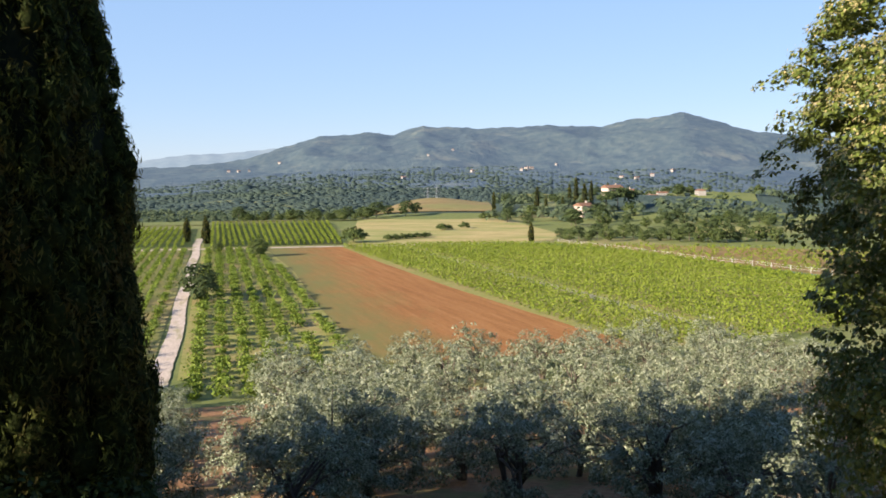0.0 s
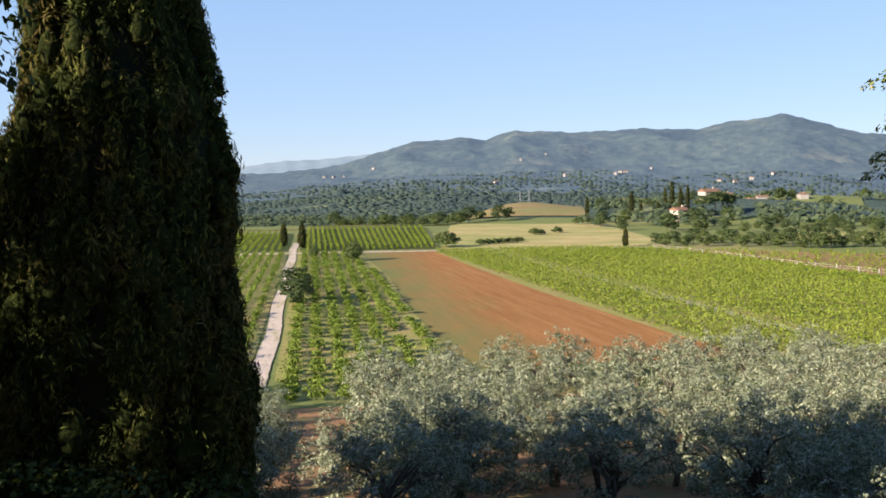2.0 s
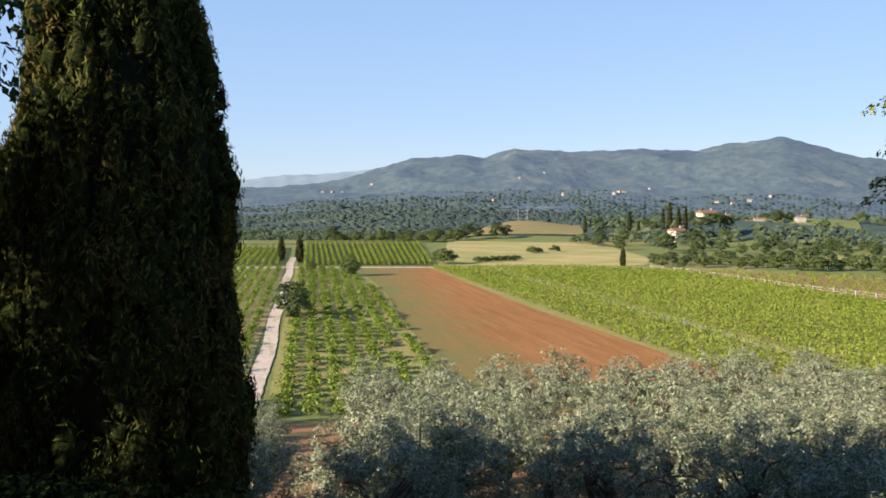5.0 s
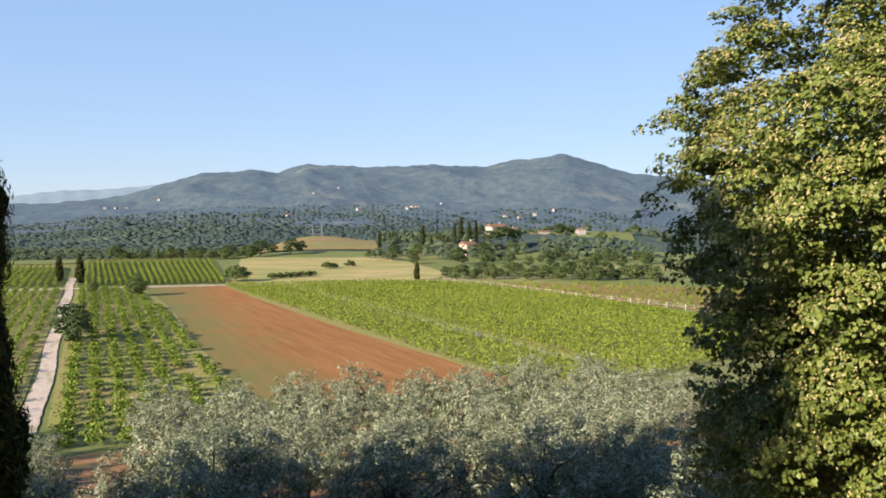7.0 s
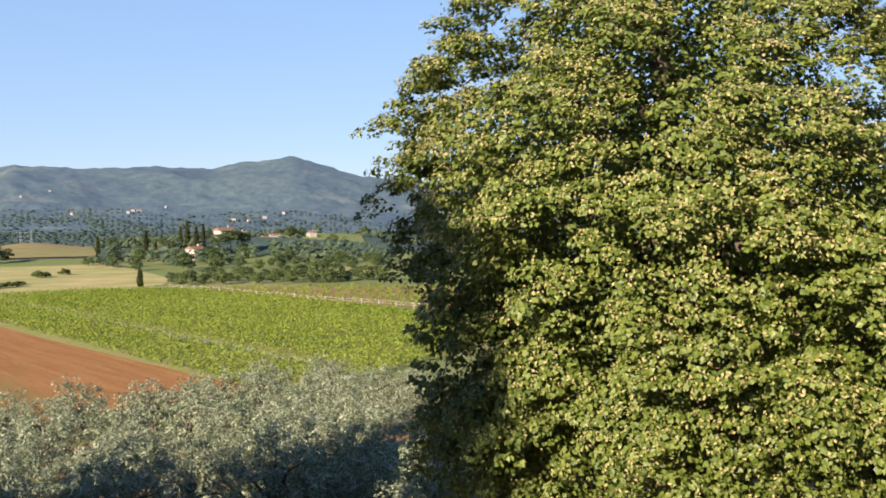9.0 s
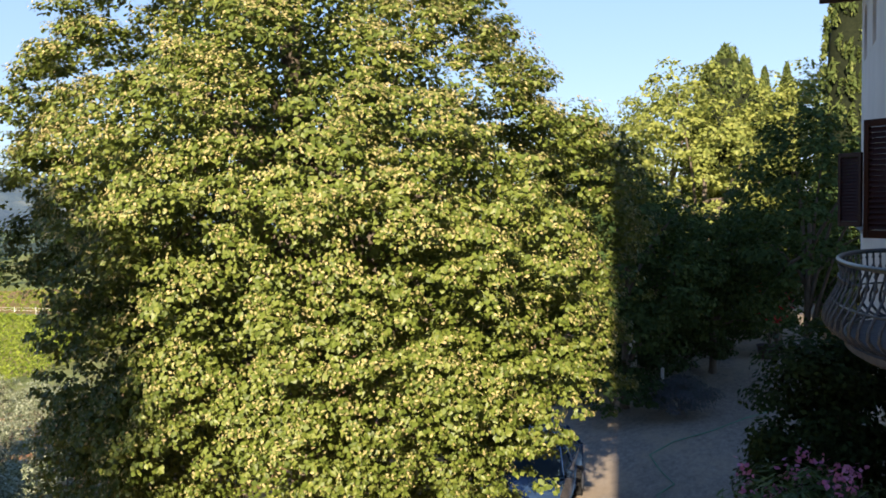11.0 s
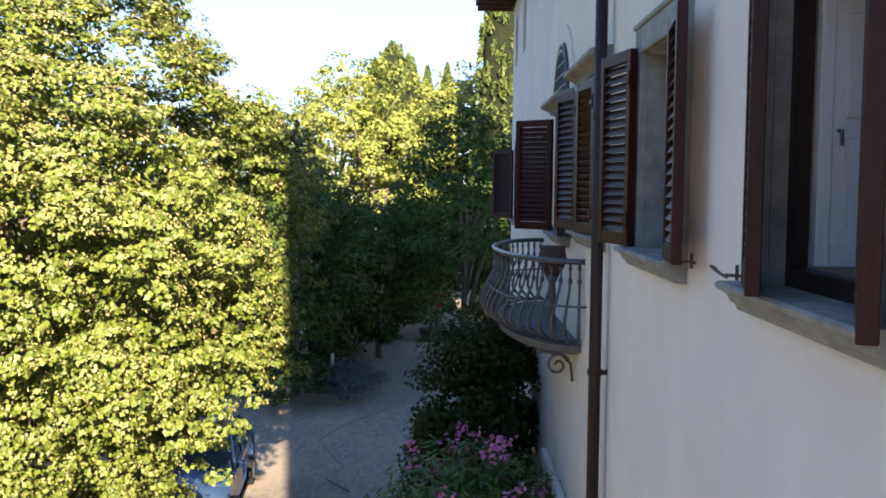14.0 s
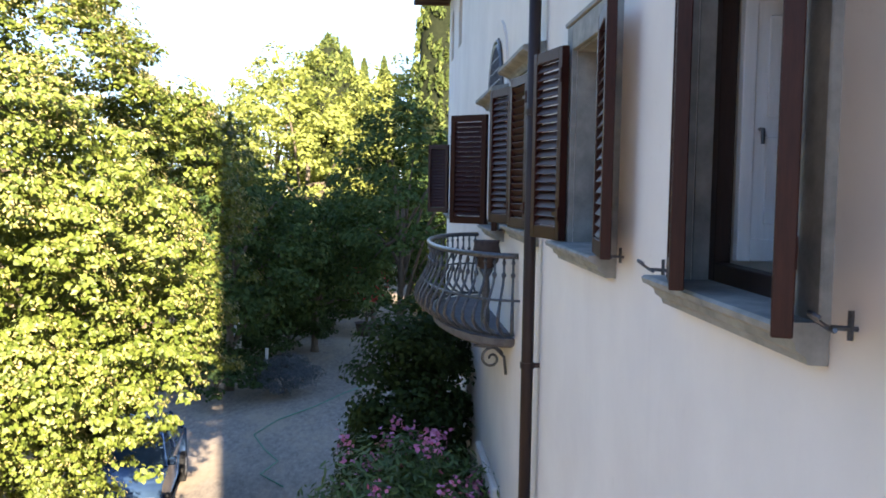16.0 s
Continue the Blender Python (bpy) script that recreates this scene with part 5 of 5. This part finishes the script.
# trees behind the court: s, out, height, radius
for k, (s, v, h, rx) in enumerate([(38, 9.5, 10.5, 3.6), (45, 11, 12, 4.2), (50, 5.5, 12.5, 4.2), (57, 8, 14.0, 4.8), (56, 1.0, 13.5, 4.4), (36, 14.5, 10.5, 3.8), (64, 3, 14, 4.8)]):
    t = leafy("broadleaf_tree", (rx, rx, h * 0.44), h * 0.56, 300, 42, 0.64, 0.235, M_YELLOWLEAF, 60 + k, "yellow-green broadleaf tree behind the courtyard", "tree", 0.22, "courtyard trees")
    x, y = vxy(s, v)
    t.matrix_basis = pose(x, y, ground_z(x, y))
for k, (b, d, h, rx) in enumerate([(58.6, 31, 5.9, 2.3), (61.6, 33, 5.6, 2.3), (66.8, 30, 8.7, 2.1), (65.2, 38, 7.0, 2.4), (56.5, 27, 6.6, 2.3), (70.5, 44, 9.0, 2.6)]):
    t = leafy("shade_tree", (rx, rx, h * 0.40), h * 0.60, 200, 50, 0.50, 0.16, M_DARKTREE, 160 + k, "garden tree in the villa's shade, partly darkened by leaf colour", "tree", 0.14, "garden trees")
    x, y = polar(b, d)
    t.matrix_basis = pose(x, y, ground_z(x, y))
ROUND = ((0, 0.75), (0.3, 1.0), (0.6, 1.0), (0.8, 0.85), (0.93, 0.5), (1, 0.08))
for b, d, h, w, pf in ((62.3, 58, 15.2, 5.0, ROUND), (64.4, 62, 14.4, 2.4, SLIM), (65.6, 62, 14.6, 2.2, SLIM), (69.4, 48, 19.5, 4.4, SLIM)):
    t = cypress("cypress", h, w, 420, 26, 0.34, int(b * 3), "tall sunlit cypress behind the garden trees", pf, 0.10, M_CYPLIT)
    x, y = polar(b, d)
    t.matrix_basis = pose(x, y, ground_z(x, y))

shrub = leafy("yew_shrub", (1.9, 0.62, 2.1), 2.2, 300, 120, 0.32, 0.085, M_DARKSHRUB, 201, "dense dark green shrub against the villa wall", "shrub", 0.10)
shrub.matrix_basis = at_villa(13.0, 0.78)
ole = leafy("oleander_bush", (1.5, 0.95, 1.25), 1.85, 190, 60, 0.40, 0.16, M_OLEANDER, 205, "oleander bush with clusters of pink flowers", "shrub", 0.06, "", -0.9, 0.2, 0.22)
g6 = np.random.default_rng(6)
ctr = ball(50, g6) * np.array([1.5, 1.0, 1.2]) + np.array([0, 0, 2.1])
ctr = ctr[ctr[:, 2] > 1.9]
P = np.repeat(ctr, 26, 0) + g6.normal(size=(len(ctr) * 26, 3)) * 0.07
V, F = leaf_cards(P, g6.normal(size=P.shape) + np.array([0, 0, 0.8]), 0.062, 0.055, g6, 0.1)
tagged(raw("blossom", V, F, M_PINK, ole), "pink blossom", kind="stuff")
ole.matrix_basis = at_villa(10.1, 1.1)
red = leafy("red_flower_bush", (0.9, 0.9, 0.8), 1.9, 60, 40, 0.3, 0.12, M_BUSH, 207, "potted shrub with red flowers", "shrub", 0.05)
P = ball(260, g6) * np.array([0.85, 0.85, 0.75]) + np.array([0, 0, 2.1])
V, F = leaf_cards(P, g6.normal(size=P.shape), 0.13, 0.11, g6)
tagged(raw("blossom", V, F, M_RED, red), "red blossom", kind="stuff")
part("pot", Shape().lathe([(0.30, 0), (0.42, 0.5), (0.46, 0.55), (0.38, 0.56)], 16), M_POT, red)
red.matrix_basis = at_villa(36.5, 2.0)
lav = leafy("lavender_bush", (1.15, 0.95, 0.55), 0.5, 110, 60, 0.25, 0.16, M_LAVENDER, 209, "low grey-blue lavender bush on the gravel", "shrub", 0.03, "", -0.3, 0.15, 0.12)
lav.matrix_basis = at_villa(26.3, 4.1)
bed = leafy("low_hedge", (1.6, 1.2, 0.8), 0.7, 80, 40, 0.3, 0.13, M_DARKSHRUB, 211, "low clipped hedge beside the drive", "hedge", 0.05, "garden hedges", -0.3)
bed.matrix_basis = at_villa(30.0, 5.6)
for s, v in ((33.0, 4.6), (36.5, 5.2), (31.0, 7.0), (40, 4.8), (25.6, 5.9), (28.2, 7.6), (34.0, 6.6), (38.0, 3.4), (42.0, 2.6)):
    copy_thing(bed, at_villa(s, v, 0.0, s * 37))

post = thing("garden_post", at_villa(29.0, 5.9), "white painted stone post among the hedges", "post")
part("shaft", Shape().box(-0.16, 0.16, -0.16, 0.16, 0, 1.75, b=0.02), M_WHITESTONE, post)
part("cap", Shape().box(-0.21, 0.21, -0.21, 0.21, 1.75, 1.85, b=0.02), M_WHITESTONE, post)
stake = thing("garden_stake", at_villa(27.3, 4.7), "slim pale wooden stake by the lavender", "stake")
part("pole", Shape().tube([(0, 0, 0), (0, 0, 1.15)], 0.05, 8), M_WHITESTONE, stake)

hose = thing("garden_hose", VM, "green garden hose lying across the gravel", "hose")
hp = [(18.0, 3.2), (18.8, 3.75), (19.7, 3.5), (20.6, 3.9), (21.8, 4.3), (23.2, 3.9), (24.6, 3.1), (26.2, 2.4), (27.6, 1.6)]
part("tube", Shape().tube([(a, b, 0.075) for a, b in hp], 0.014, 6), M_HOSE, hose, smooth=True)

def car():
    """A small family car: side outline swept across, with glass, wheels and lamps."""
    ob = thing("car", at_villa(17.2, 5.95, 0.03, VA + 6), "parked blue car under the linden tree", "car")
    out = [(-2.0, 0.28), (-2.05, 0.55), (-2.0, 0.80), (-1.78, 0.92), (-0.95, 0.98), (1.55, 0.98), (1.95, 0.90), (2.03, 0.55), (1.98, 0.28)]
    rows = [(-0.80, 0.94), (-0.84, 1.0), (0.84, 1.0), (0.80, 0.94)]
    s = Shape()
    for y, f in rows:
        s.v += [(x * (1 if f == 1.0 else 0.985), y, z if z < 0.5 else 0.5 + (z - 0.5) * f) for x, z in out]
    n = len(out)
    for k in range(3):
        s.f += [(k * n + i, k * n + (i + 1) % n, (k + 1) * n + (i + 1) % n, (k + 1) * n + i) for i in range(n)]
    s.f += [tuple(range(n)), tuple(3 * n + i for i in range(n))]
    part("body", s, M_CARPAINT, ob, "blue painted body", True)
    cab = [(-0.98, 0.97), (-0.35, 1.42), (0.95, 1.46), (1.75, 0.97)]
    g = Shape()
    g.v += [(x, y * (1.0 if z < 1 else 0.80), z) for y in (-0.78, 0.78) for x, z in cab]
    for pane, q in (("windscreen", (0, 1, 5, 4)), ("rear_window", (2, 3, 7, 6)), ("side_window", (0, 1, 2, 3)), ("side_window", (4, 5, 6, 7))):
        part(pane, Shape().add([g.v[i] for i in q], [(0, 1, 2, 3)]), M_CARGLASS, ob, "dark blue car glass")
    part("roof", Shape().add([(-0.36, -0.63, 1.425), (-0.36, 0.63, 1.425), (0.96, 0.63, 1.465), (0.96, -0.63, 1.465), (-0.30, -0.5, 1.46), (-0.30, 0.5, 1.46), (0.90, 0.5, 1.50), (0.90, -0.5, 1.50)],
                             [(0, 1, 5, 4), (1, 2, 6, 5), (2, 3, 7, 6), (3, 0, 4, 7), (4, 5, 6, 7)]), M_CARPAINT, ob, "blue roof")
    for y in (-0.63, 0.63):
        sy = 1 if y > 0 else -1
        for p0, p1, rad in (((-0.98, 0.79, 0.97), (-0.36, 0.635, 1.43), 0.035), ((0.96, 0.635, 1.46), (1.75, 0.79, 0.97), 0.04), ((0.25, 0.79, 0.97), (0.25, 0.635, 1.44), 0.03)):
            part("pillar", Shape().tube([(p0[0], sy * p0[1], p0[2]), (p1[0], sy * p1[1], p1[2])], rad, 6), M_CARPAINT, ob)
        part("mirror", Shape().box(-0.85, -0.68, sy * 0.88 - 0.07, sy * 0.88 + 0.07, 0.95, 1.08, b=0.03), M_CARPAINT, ob)
    for x in (-1.28, 1.25):
        for y in (-0.80, 0.80):
            w = part("wheel", Shape().tube([(x, y - 0.10, 0.30), (x, y + 0.10, 0.30)], 0.30, 20), M_TYRE, ob, "black tyre")
            part("rim", Shape().tube([(x, y - 0.106, 0.30), (x, y + 0.106, 0.30)], 0.18, 14), M_STEEL, w, "grey wheel rim")
    for y in (-0.6, 0.6):
        part("headlight", Shape().box(-2.02, -1.86, y - 0.17, y + 0.17, 0.62, 0.78, b=0.03), M_STEEL, ob)
        part("tail_light", Shape().box(1.94, 2.02, y - 0.12, y + 0.12, 0.68, 0.86, b=0.02), M_RED, ob)
    return ob


car()

# ---- middle distance ----
small_tree = leafy("broadleaf_tree", (2.9, 2.9, 2.5), 3.2, 60, 26, 0.85, 0.52, M_BUSH, 301, "round green tree among the fields", "tree", 0.16, "field trees")
small_tree_b = leafy("broadleaf_tree", (3.4, 3.0, 3.2), 3.9, 64, 26, 0.95, 0.56, M_WOODTREE, 303, "full dark green tree among the fields", "tree", 0.2, "field trees")
field_bush = leafy("field_bush", (2.0, 1.8, 1.1), 1.0, 46, 26, 0.6, 0.42, M_BUSH, 305, "low green bush at the field edge", "shrub", 0.06, "field bushes", -0.4)
gm = np.random.default_rng(44)
A = [(*grid_xy(9.7, 233), 0, 0.85), (*polar(-13.6, 247), 0, 0.5)]
Bt = [(*grid_xy(-3.6, 160), 30, 0.85), (*grid_xy(-2.6, 153), 80, 0.7), (*polar(-4.1, 420), 30, 1.05), (*polar(-2.3, 425), 60, 1.05), (*polar(-1.7, 432), 90, 0.85), (*polar(-3.4, 428), 10, 0.75), (*polar(-4.9, 415), 10, 0.75)]
C = [(*grid_xy(38.3, 272), 0, 1.9)] + [(*grid_xy(50 + 2.6 * k, 279 + k * 1.4), 40 * k, 0.75) for k in range(6)] + [(*polar(b, d), b * 50, z) for b, d, z in ((-0.1, 330, 1.0), (0.3, 333, 0.8), (1.3, 340, 1.0), (-0.9, 300, 0.5), (2.6, 400, 1.3), (3.5, 400, 1.2))]
for k in range(26):          # hedgerow trees along the end of the striped vineyard
    b = -12.5 + 8.0 * k / 25
    (A if k % 3 else Bt).append((*polar(b + gm.normal(0, 0.1), 398 + gm.uniform(0, 36)), gm.uniform(0, 360), gm.uniform(0.5, 0.95)))
for k in range(58):          # the grove round the far farmhouses
    b = gm.uniform(3.6, 19.5)
    d = gm.uniform(330, 420) if b > 12 else gm.uniform(330, 600)
    (Bt if k % 3 else A).append((*polar(b, d), gm.uniform(0, 360), gm.uniform(0.5, 0.8) if b > 12 else gm.uniform(0.6, 1.1)))
for k in range(24):          # line of trees and shrubs behind the reddish vineyard
    b = 7.2 + 12.5 * k / 23
    d = 274 + 0.6 * (b - 7) + gm.uniform(0, 16)
    (A if k % 2 else Bt).append((*polar(b, d), gm.uniform(0, 360), gm.uniform(0.4, 0.85)))
for k in range(26):          # trees of the slopes to the far side
    (A if k % 2 else Bt).append((*polar(gm.uniform(11, 20), gm.uniform(640, 1000)), gm.uniform(0, 360), gm.uniform(1.0, 1.7)))
stand(small_tree, A, 0.3)
stand(small_tree_b, Bt, 0.3)
stand(field_bush, C, 0.1)
far_cyp = cypress("cypress", 15.0, 3.0, 90, 20, 0.95, 12, "tall dark cypress in the far grove")
stand(far_cyp, [(*polar(b, d), b * 77, z) for b, d, z in ((5.75, 455, 0.8), (8.6, 440, 0.95), (3.1, 440, 0.72), (8.1, 480, 0.9), (7.7, 470, 0.75), (6.3, 430, 0.6), (9.0, 470, 0.8), (7.3, 430, 0.6), (10.0, 560, 0.7))], 0.3)
pine = leafy("stone_pine", (4.6, 4.6, 2.6), 7.6, 90, 26, 1.0, 0.7, M_WOODTREE, 311, "dark umbrella pine by the far farmhouse", "tree", 0.3, "", -0.5)
stand(pine, [(*polar(9.9, 440), 0, 0.95), (*polar(10.6, 446), 60, 1.05), (*polar(11.2, 450), 60, 0.9)], 0.3)


def house(w, d, h, label, wall=None):
    """A farmhouse: walls, ridged roof with overhang, chimney, door and windows."""
    ob = thing("farmhouse", Matrix(), label, "house")
    part("wall", Shape().box(-w / 2, w / 2, -d / 2, d / 2, -1, h), wall or M_HOUSEWALL, ob)
    r = Shape()
    e, k = 0.5, d * 0.22
    r.add([(-w / 2 - e, -d / 2 - e, h), (w / 2 + e, -d / 2 - e, h), (w / 2 + e, d / 2 + e, h), (-w / 2 - e, d / 2 + e, h), (-w / 2 - e, 0, h + k), (w / 2 + e, 0, h + k)],
          [(0, 1, 5, 4), (2, 3, 4, 5), (1, 2, 5), (3, 0, 4), (0, 3, 2, 1)])
    roof_part = part("roof", r, M_ROOF, ob, "terracotta roof")
    part("chimney", Shape().box(w * 0.2, w * 0.2 + 0.7, -0.3, 0.4, h + k * 0.5, h + k + 0.9), M_HOUSEWALL, roof_part)
    nx = max(2, int(w / 3))
    for fl in range(max(1, int(h / 3))):
        for i in range(nx):
            x = -w / 2 + w * (i + 0.5) / nx
            for side in (-1, 1):
                part("window", Shape().box(x - 0.45, x + 0.45, side * d / 2 - 0.04, side * d / 2 + 0.04, 1.0 + 3 * fl, 2.3 + 3 * fl), M_CARGLASS, ob, "dark shuttered window")
    part("door", Shape().box(-0.6, 0.6, -d / 2 - 0.05, -d / 2 + 0.02, 0, 2.1), M_SHUTTER, ob)
    return ob


hs = [house(10, 8, 6.5, "pink-white farmhouse with red roof on the hill"), house(9, 8, 6, "small rose-coloured house on the hill")]
hs[0].matrix_basis = pose(*polar(10.25, 560), ground_z(*polar(10.25, 560)), 0, 0, 20)
hs[1].matrix_basis = pose(*polar(11.05, 575), ground_z(*polar(11.05, 575)), 0, 0, -10)
h3 = house(6, 6, 5, "pink house half hidden among the grove trees")
h3.matrix_basis = pose(*polar(8.55, 420), ground_z(*polar(8.55, 420)), 0, 0, 30)
far_house = house(14, 9, 6, "pale farmhouse on the wooded hillside", M_FARWALL)
homes = [(-2.95, 1900, 1.0), (5.0, 600, 0.5), (12.6, 880, 0.7), (13.2, 900, 0.7), (4.3, 640, 0.5), (15.4, 900, 0.8)]
stand(far_house, [(*polar(b, d), b * 41, z) for b, d, z in homes], 0.2)
white_house = house(10, 7, 5, "small pale house on the far mountain slope", M_FARWALL)
for k, (b, rise) in enumerate([(-12.97, -0.11), (-12.2, -0.06), (-11.7, -0.06), (-10.0, 0.41), (-2.44, -0.54), (-0.88, 0.83), (5.06, 0.05), (5.5, 0.05), (6.9, 0.28),
                               (1.8, -0.1), (12.7, -0.43), (13.8, -0.13), (0.6, 1.22), (10.85, -0.51), (11.7, -0.56), (4.8, -0.03)]):
    m = pose(*hillside(b, rise), 0, 0, 53 * k)
    if k:
        copy_thing(white_house, m)
    else:
        white_house.matrix_basis = m


def far_woods(name, count, spot, size, label, seed, cards=30, mat=None):
    """Uneven leafy tree crowns, too far to count."""
    g = np.random.default_rng(seed)
    xyz = spot(g, count)
    x, y = xyz[0], xyz[1]
    z = xyz[2] if len(xyz) > 2 else height(x, y)
    s = size * g.uniform(0.55, 1.45, len(x))
    idx = np.repeat(np.arange(len(x)), cards)
    E = ball(len(idx), g)
    E[:, 2] = np.abs(E[:, 2]) * 1.1 - 0.25
    tall = g.uniform(0.8, 1.35, len(x))
    r = s[idx] * g.uniform(0.75, 1.1, len(idx)) * (1 + 0.25 * np.sin(E[:, 0] * 5 + idx) * np.sin(E[:, 1] * 4 + 2 * idx))
    P = np.stack([x[idx], y[idx], z[idx] + s[idx] * 0.75], 1) + E * r[:, None] * np.stack([np.ones(len(idx)), np.ones(len(idx)), tall[idx]], 1)
    V, F = leaf_cards(P, E * 0.7 + g.normal(size=P.shape) * 0.15 + np.array([-0.2, -0.3, 0.75]), size * 4.4 / math.sqrt(cards), size * 3.9 / math.sqrt(cards), g, 0.3)
    return tagged(raw(name, V, F, mat or M_WOOD_FAR), label, "woods", kind="stuff")


def canopy(name, count, spot, size, label, seed, mat):
    """A far sea of rounded tree crowns, each an uneven dome."""
    g = np.random.default_rng(seed)
    xyz = spot(g, count)
    x, y = xyz[0], xyz[1]
    z = xyz[2] if len(xyz) > 2 else height(x, y)
    bm = bmesh.new()
    bmesh.ops.create_icosphere(bm, subdivisions=1, radius=1)
    sv, sf = np.array([v.co[:] for v in bm.verts]), np.array([[v.index for v in f.verts] for f in bm.faces])
    bm.free()
    sf = sf[sv[sf][:, :, 2].mean(1) > -0.4]
    n = len(x)
    r = size * np.exp(g.normal(0, 0.38, (n, 1, 1)))
    wob = 1 + g.normal(0, 0.13, (n, len(sv), 1))
    V = np.stack([x, y, z], 1)[:, None, :] + sv[None] * r * wob * np.concatenate([np.ones((n, 1, 2)), g.uniform(0.30, 0.55, (n, 1, 1))], 2)
    F = sf[None] + (np.arange(n) * len(sv))[:, None, None]
    return tagged(raw(name, V.reshape(-1, 3), F.reshape(-1, 3), mat, smooth=True), label, "woods", kind="stuff")


def slope_spots(b0, b1, r1):
    def spot(g, n):
        k = g.integers(int(np.argmax(HILL_AZ > b0)), int(np.argmax(HILL_AZ > b1)), n)
        last = int(np.argmax(HILL_R > r1))
        i = (1 + (last - 1) * g.uniform(0, 1, n) ** 1.5).astype(int)
        keep = np.sin(HX[i, k] / 90 + 1.3) * np.sin(HY[i, k] / 110) + g.normal(0, 0.3, n) > -0.6
        i, k = i[keep], k[keep]
        j = g.uniform(-4, 4, len(i))
        return HX[i, k] + j, HY[i, k] + j, HZ[i, k]
    return spot


def sector(b0, b1, r0, r1, clear=()):
    def spot(g, n):
        b = g.uniform(b0, b1, n)
        r = np.sqrt(g.uniform(r0 ** 2, r1 ** 2, n))
        x, y = r * np.sin(np.radians(b)), r * np.cos(np.radians(b))
        keep = np.sin(x / 61 + 1.3) * np.sin(y / 83) + 0.6 * np.sin(x / 23 - y / 31) + g.normal(0, 0.35, n) > -0.75
        for c0, c1, d0, d1 in clear:
            keep &= ~((b > c0) & (b < c1) & (r > d0) & (r < d1))
        return x[keep], y[keep]
    return spot


CLEAR = ((-4.7, 3.2, 480, 720), (12.1, 14.7, 700, 970), (14.8, 18.7, 690, 990), (3, 20, 500, 640))
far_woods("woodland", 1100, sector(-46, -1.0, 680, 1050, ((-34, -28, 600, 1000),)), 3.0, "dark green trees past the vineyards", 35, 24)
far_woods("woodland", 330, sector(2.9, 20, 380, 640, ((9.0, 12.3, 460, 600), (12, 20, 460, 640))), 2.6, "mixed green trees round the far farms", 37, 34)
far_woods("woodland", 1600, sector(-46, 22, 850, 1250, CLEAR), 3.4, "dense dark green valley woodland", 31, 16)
canopy("woodland", 17000, sector(-40, 22, 1050, 1800), 3.5, "green woodland at the foot of the mountains, haze tint in its colour", 33, M_CANOPY)
canopy("woodland", 15000, slope_spots(-40, 22, 2500), 3.8, "green woods on the lower mountain slopes, tinted blue for haze", 39, M_CANOPY)


def pylon(b, d):
    x, y = polar(b, d)
    ob = thing("pylon", pose(x, y, ground_z(x, y)), "grey lattice electricity pylon above the woods", "pylon", "pylons")
    s = Shape()
    hgt, w = 34.0, 3.4
    for sx in (-1, 1):
        for sy in (-1, 1):
            s.tube([(sx * w, sy * w, 0), (sx * 0.8, sy * 0.8, hgt * 0.7), (sx * 0.5, sy * 0.5, hgt)], 0.28, 4)
    part("leg_frame", s, M_STEEL, ob)
    br = Shape()
    for k in range(8):
        z0, z1 = hgt * k / 8, hgt * (k + 1) / 8
        a0, a1 = [w + (0.7 - w) * min(1, z / (hgt * 0.75)) for z in (z0, z1)]
        for sy in (-1, 1):
            br.tube([(-a0, sy * a0, z0), (a1, sy * a1, z1)], 0.14, 4).tube([(a0, sy * a0, z0), (-a1, sy * a1, z1)], 0.14, 4)
    part("bracing", br, M_STEEL, ob)
    for z in (22, 27, 32):
        part("cross_arm", Shape().tube([(-5.5, 0, z), (0, 0, z + 0.8), (5.5, 0, z)], 0.25, 4), M_STEEL, ob)


pylon(-0.95, 1250)
pylon(-0.4, 1270)
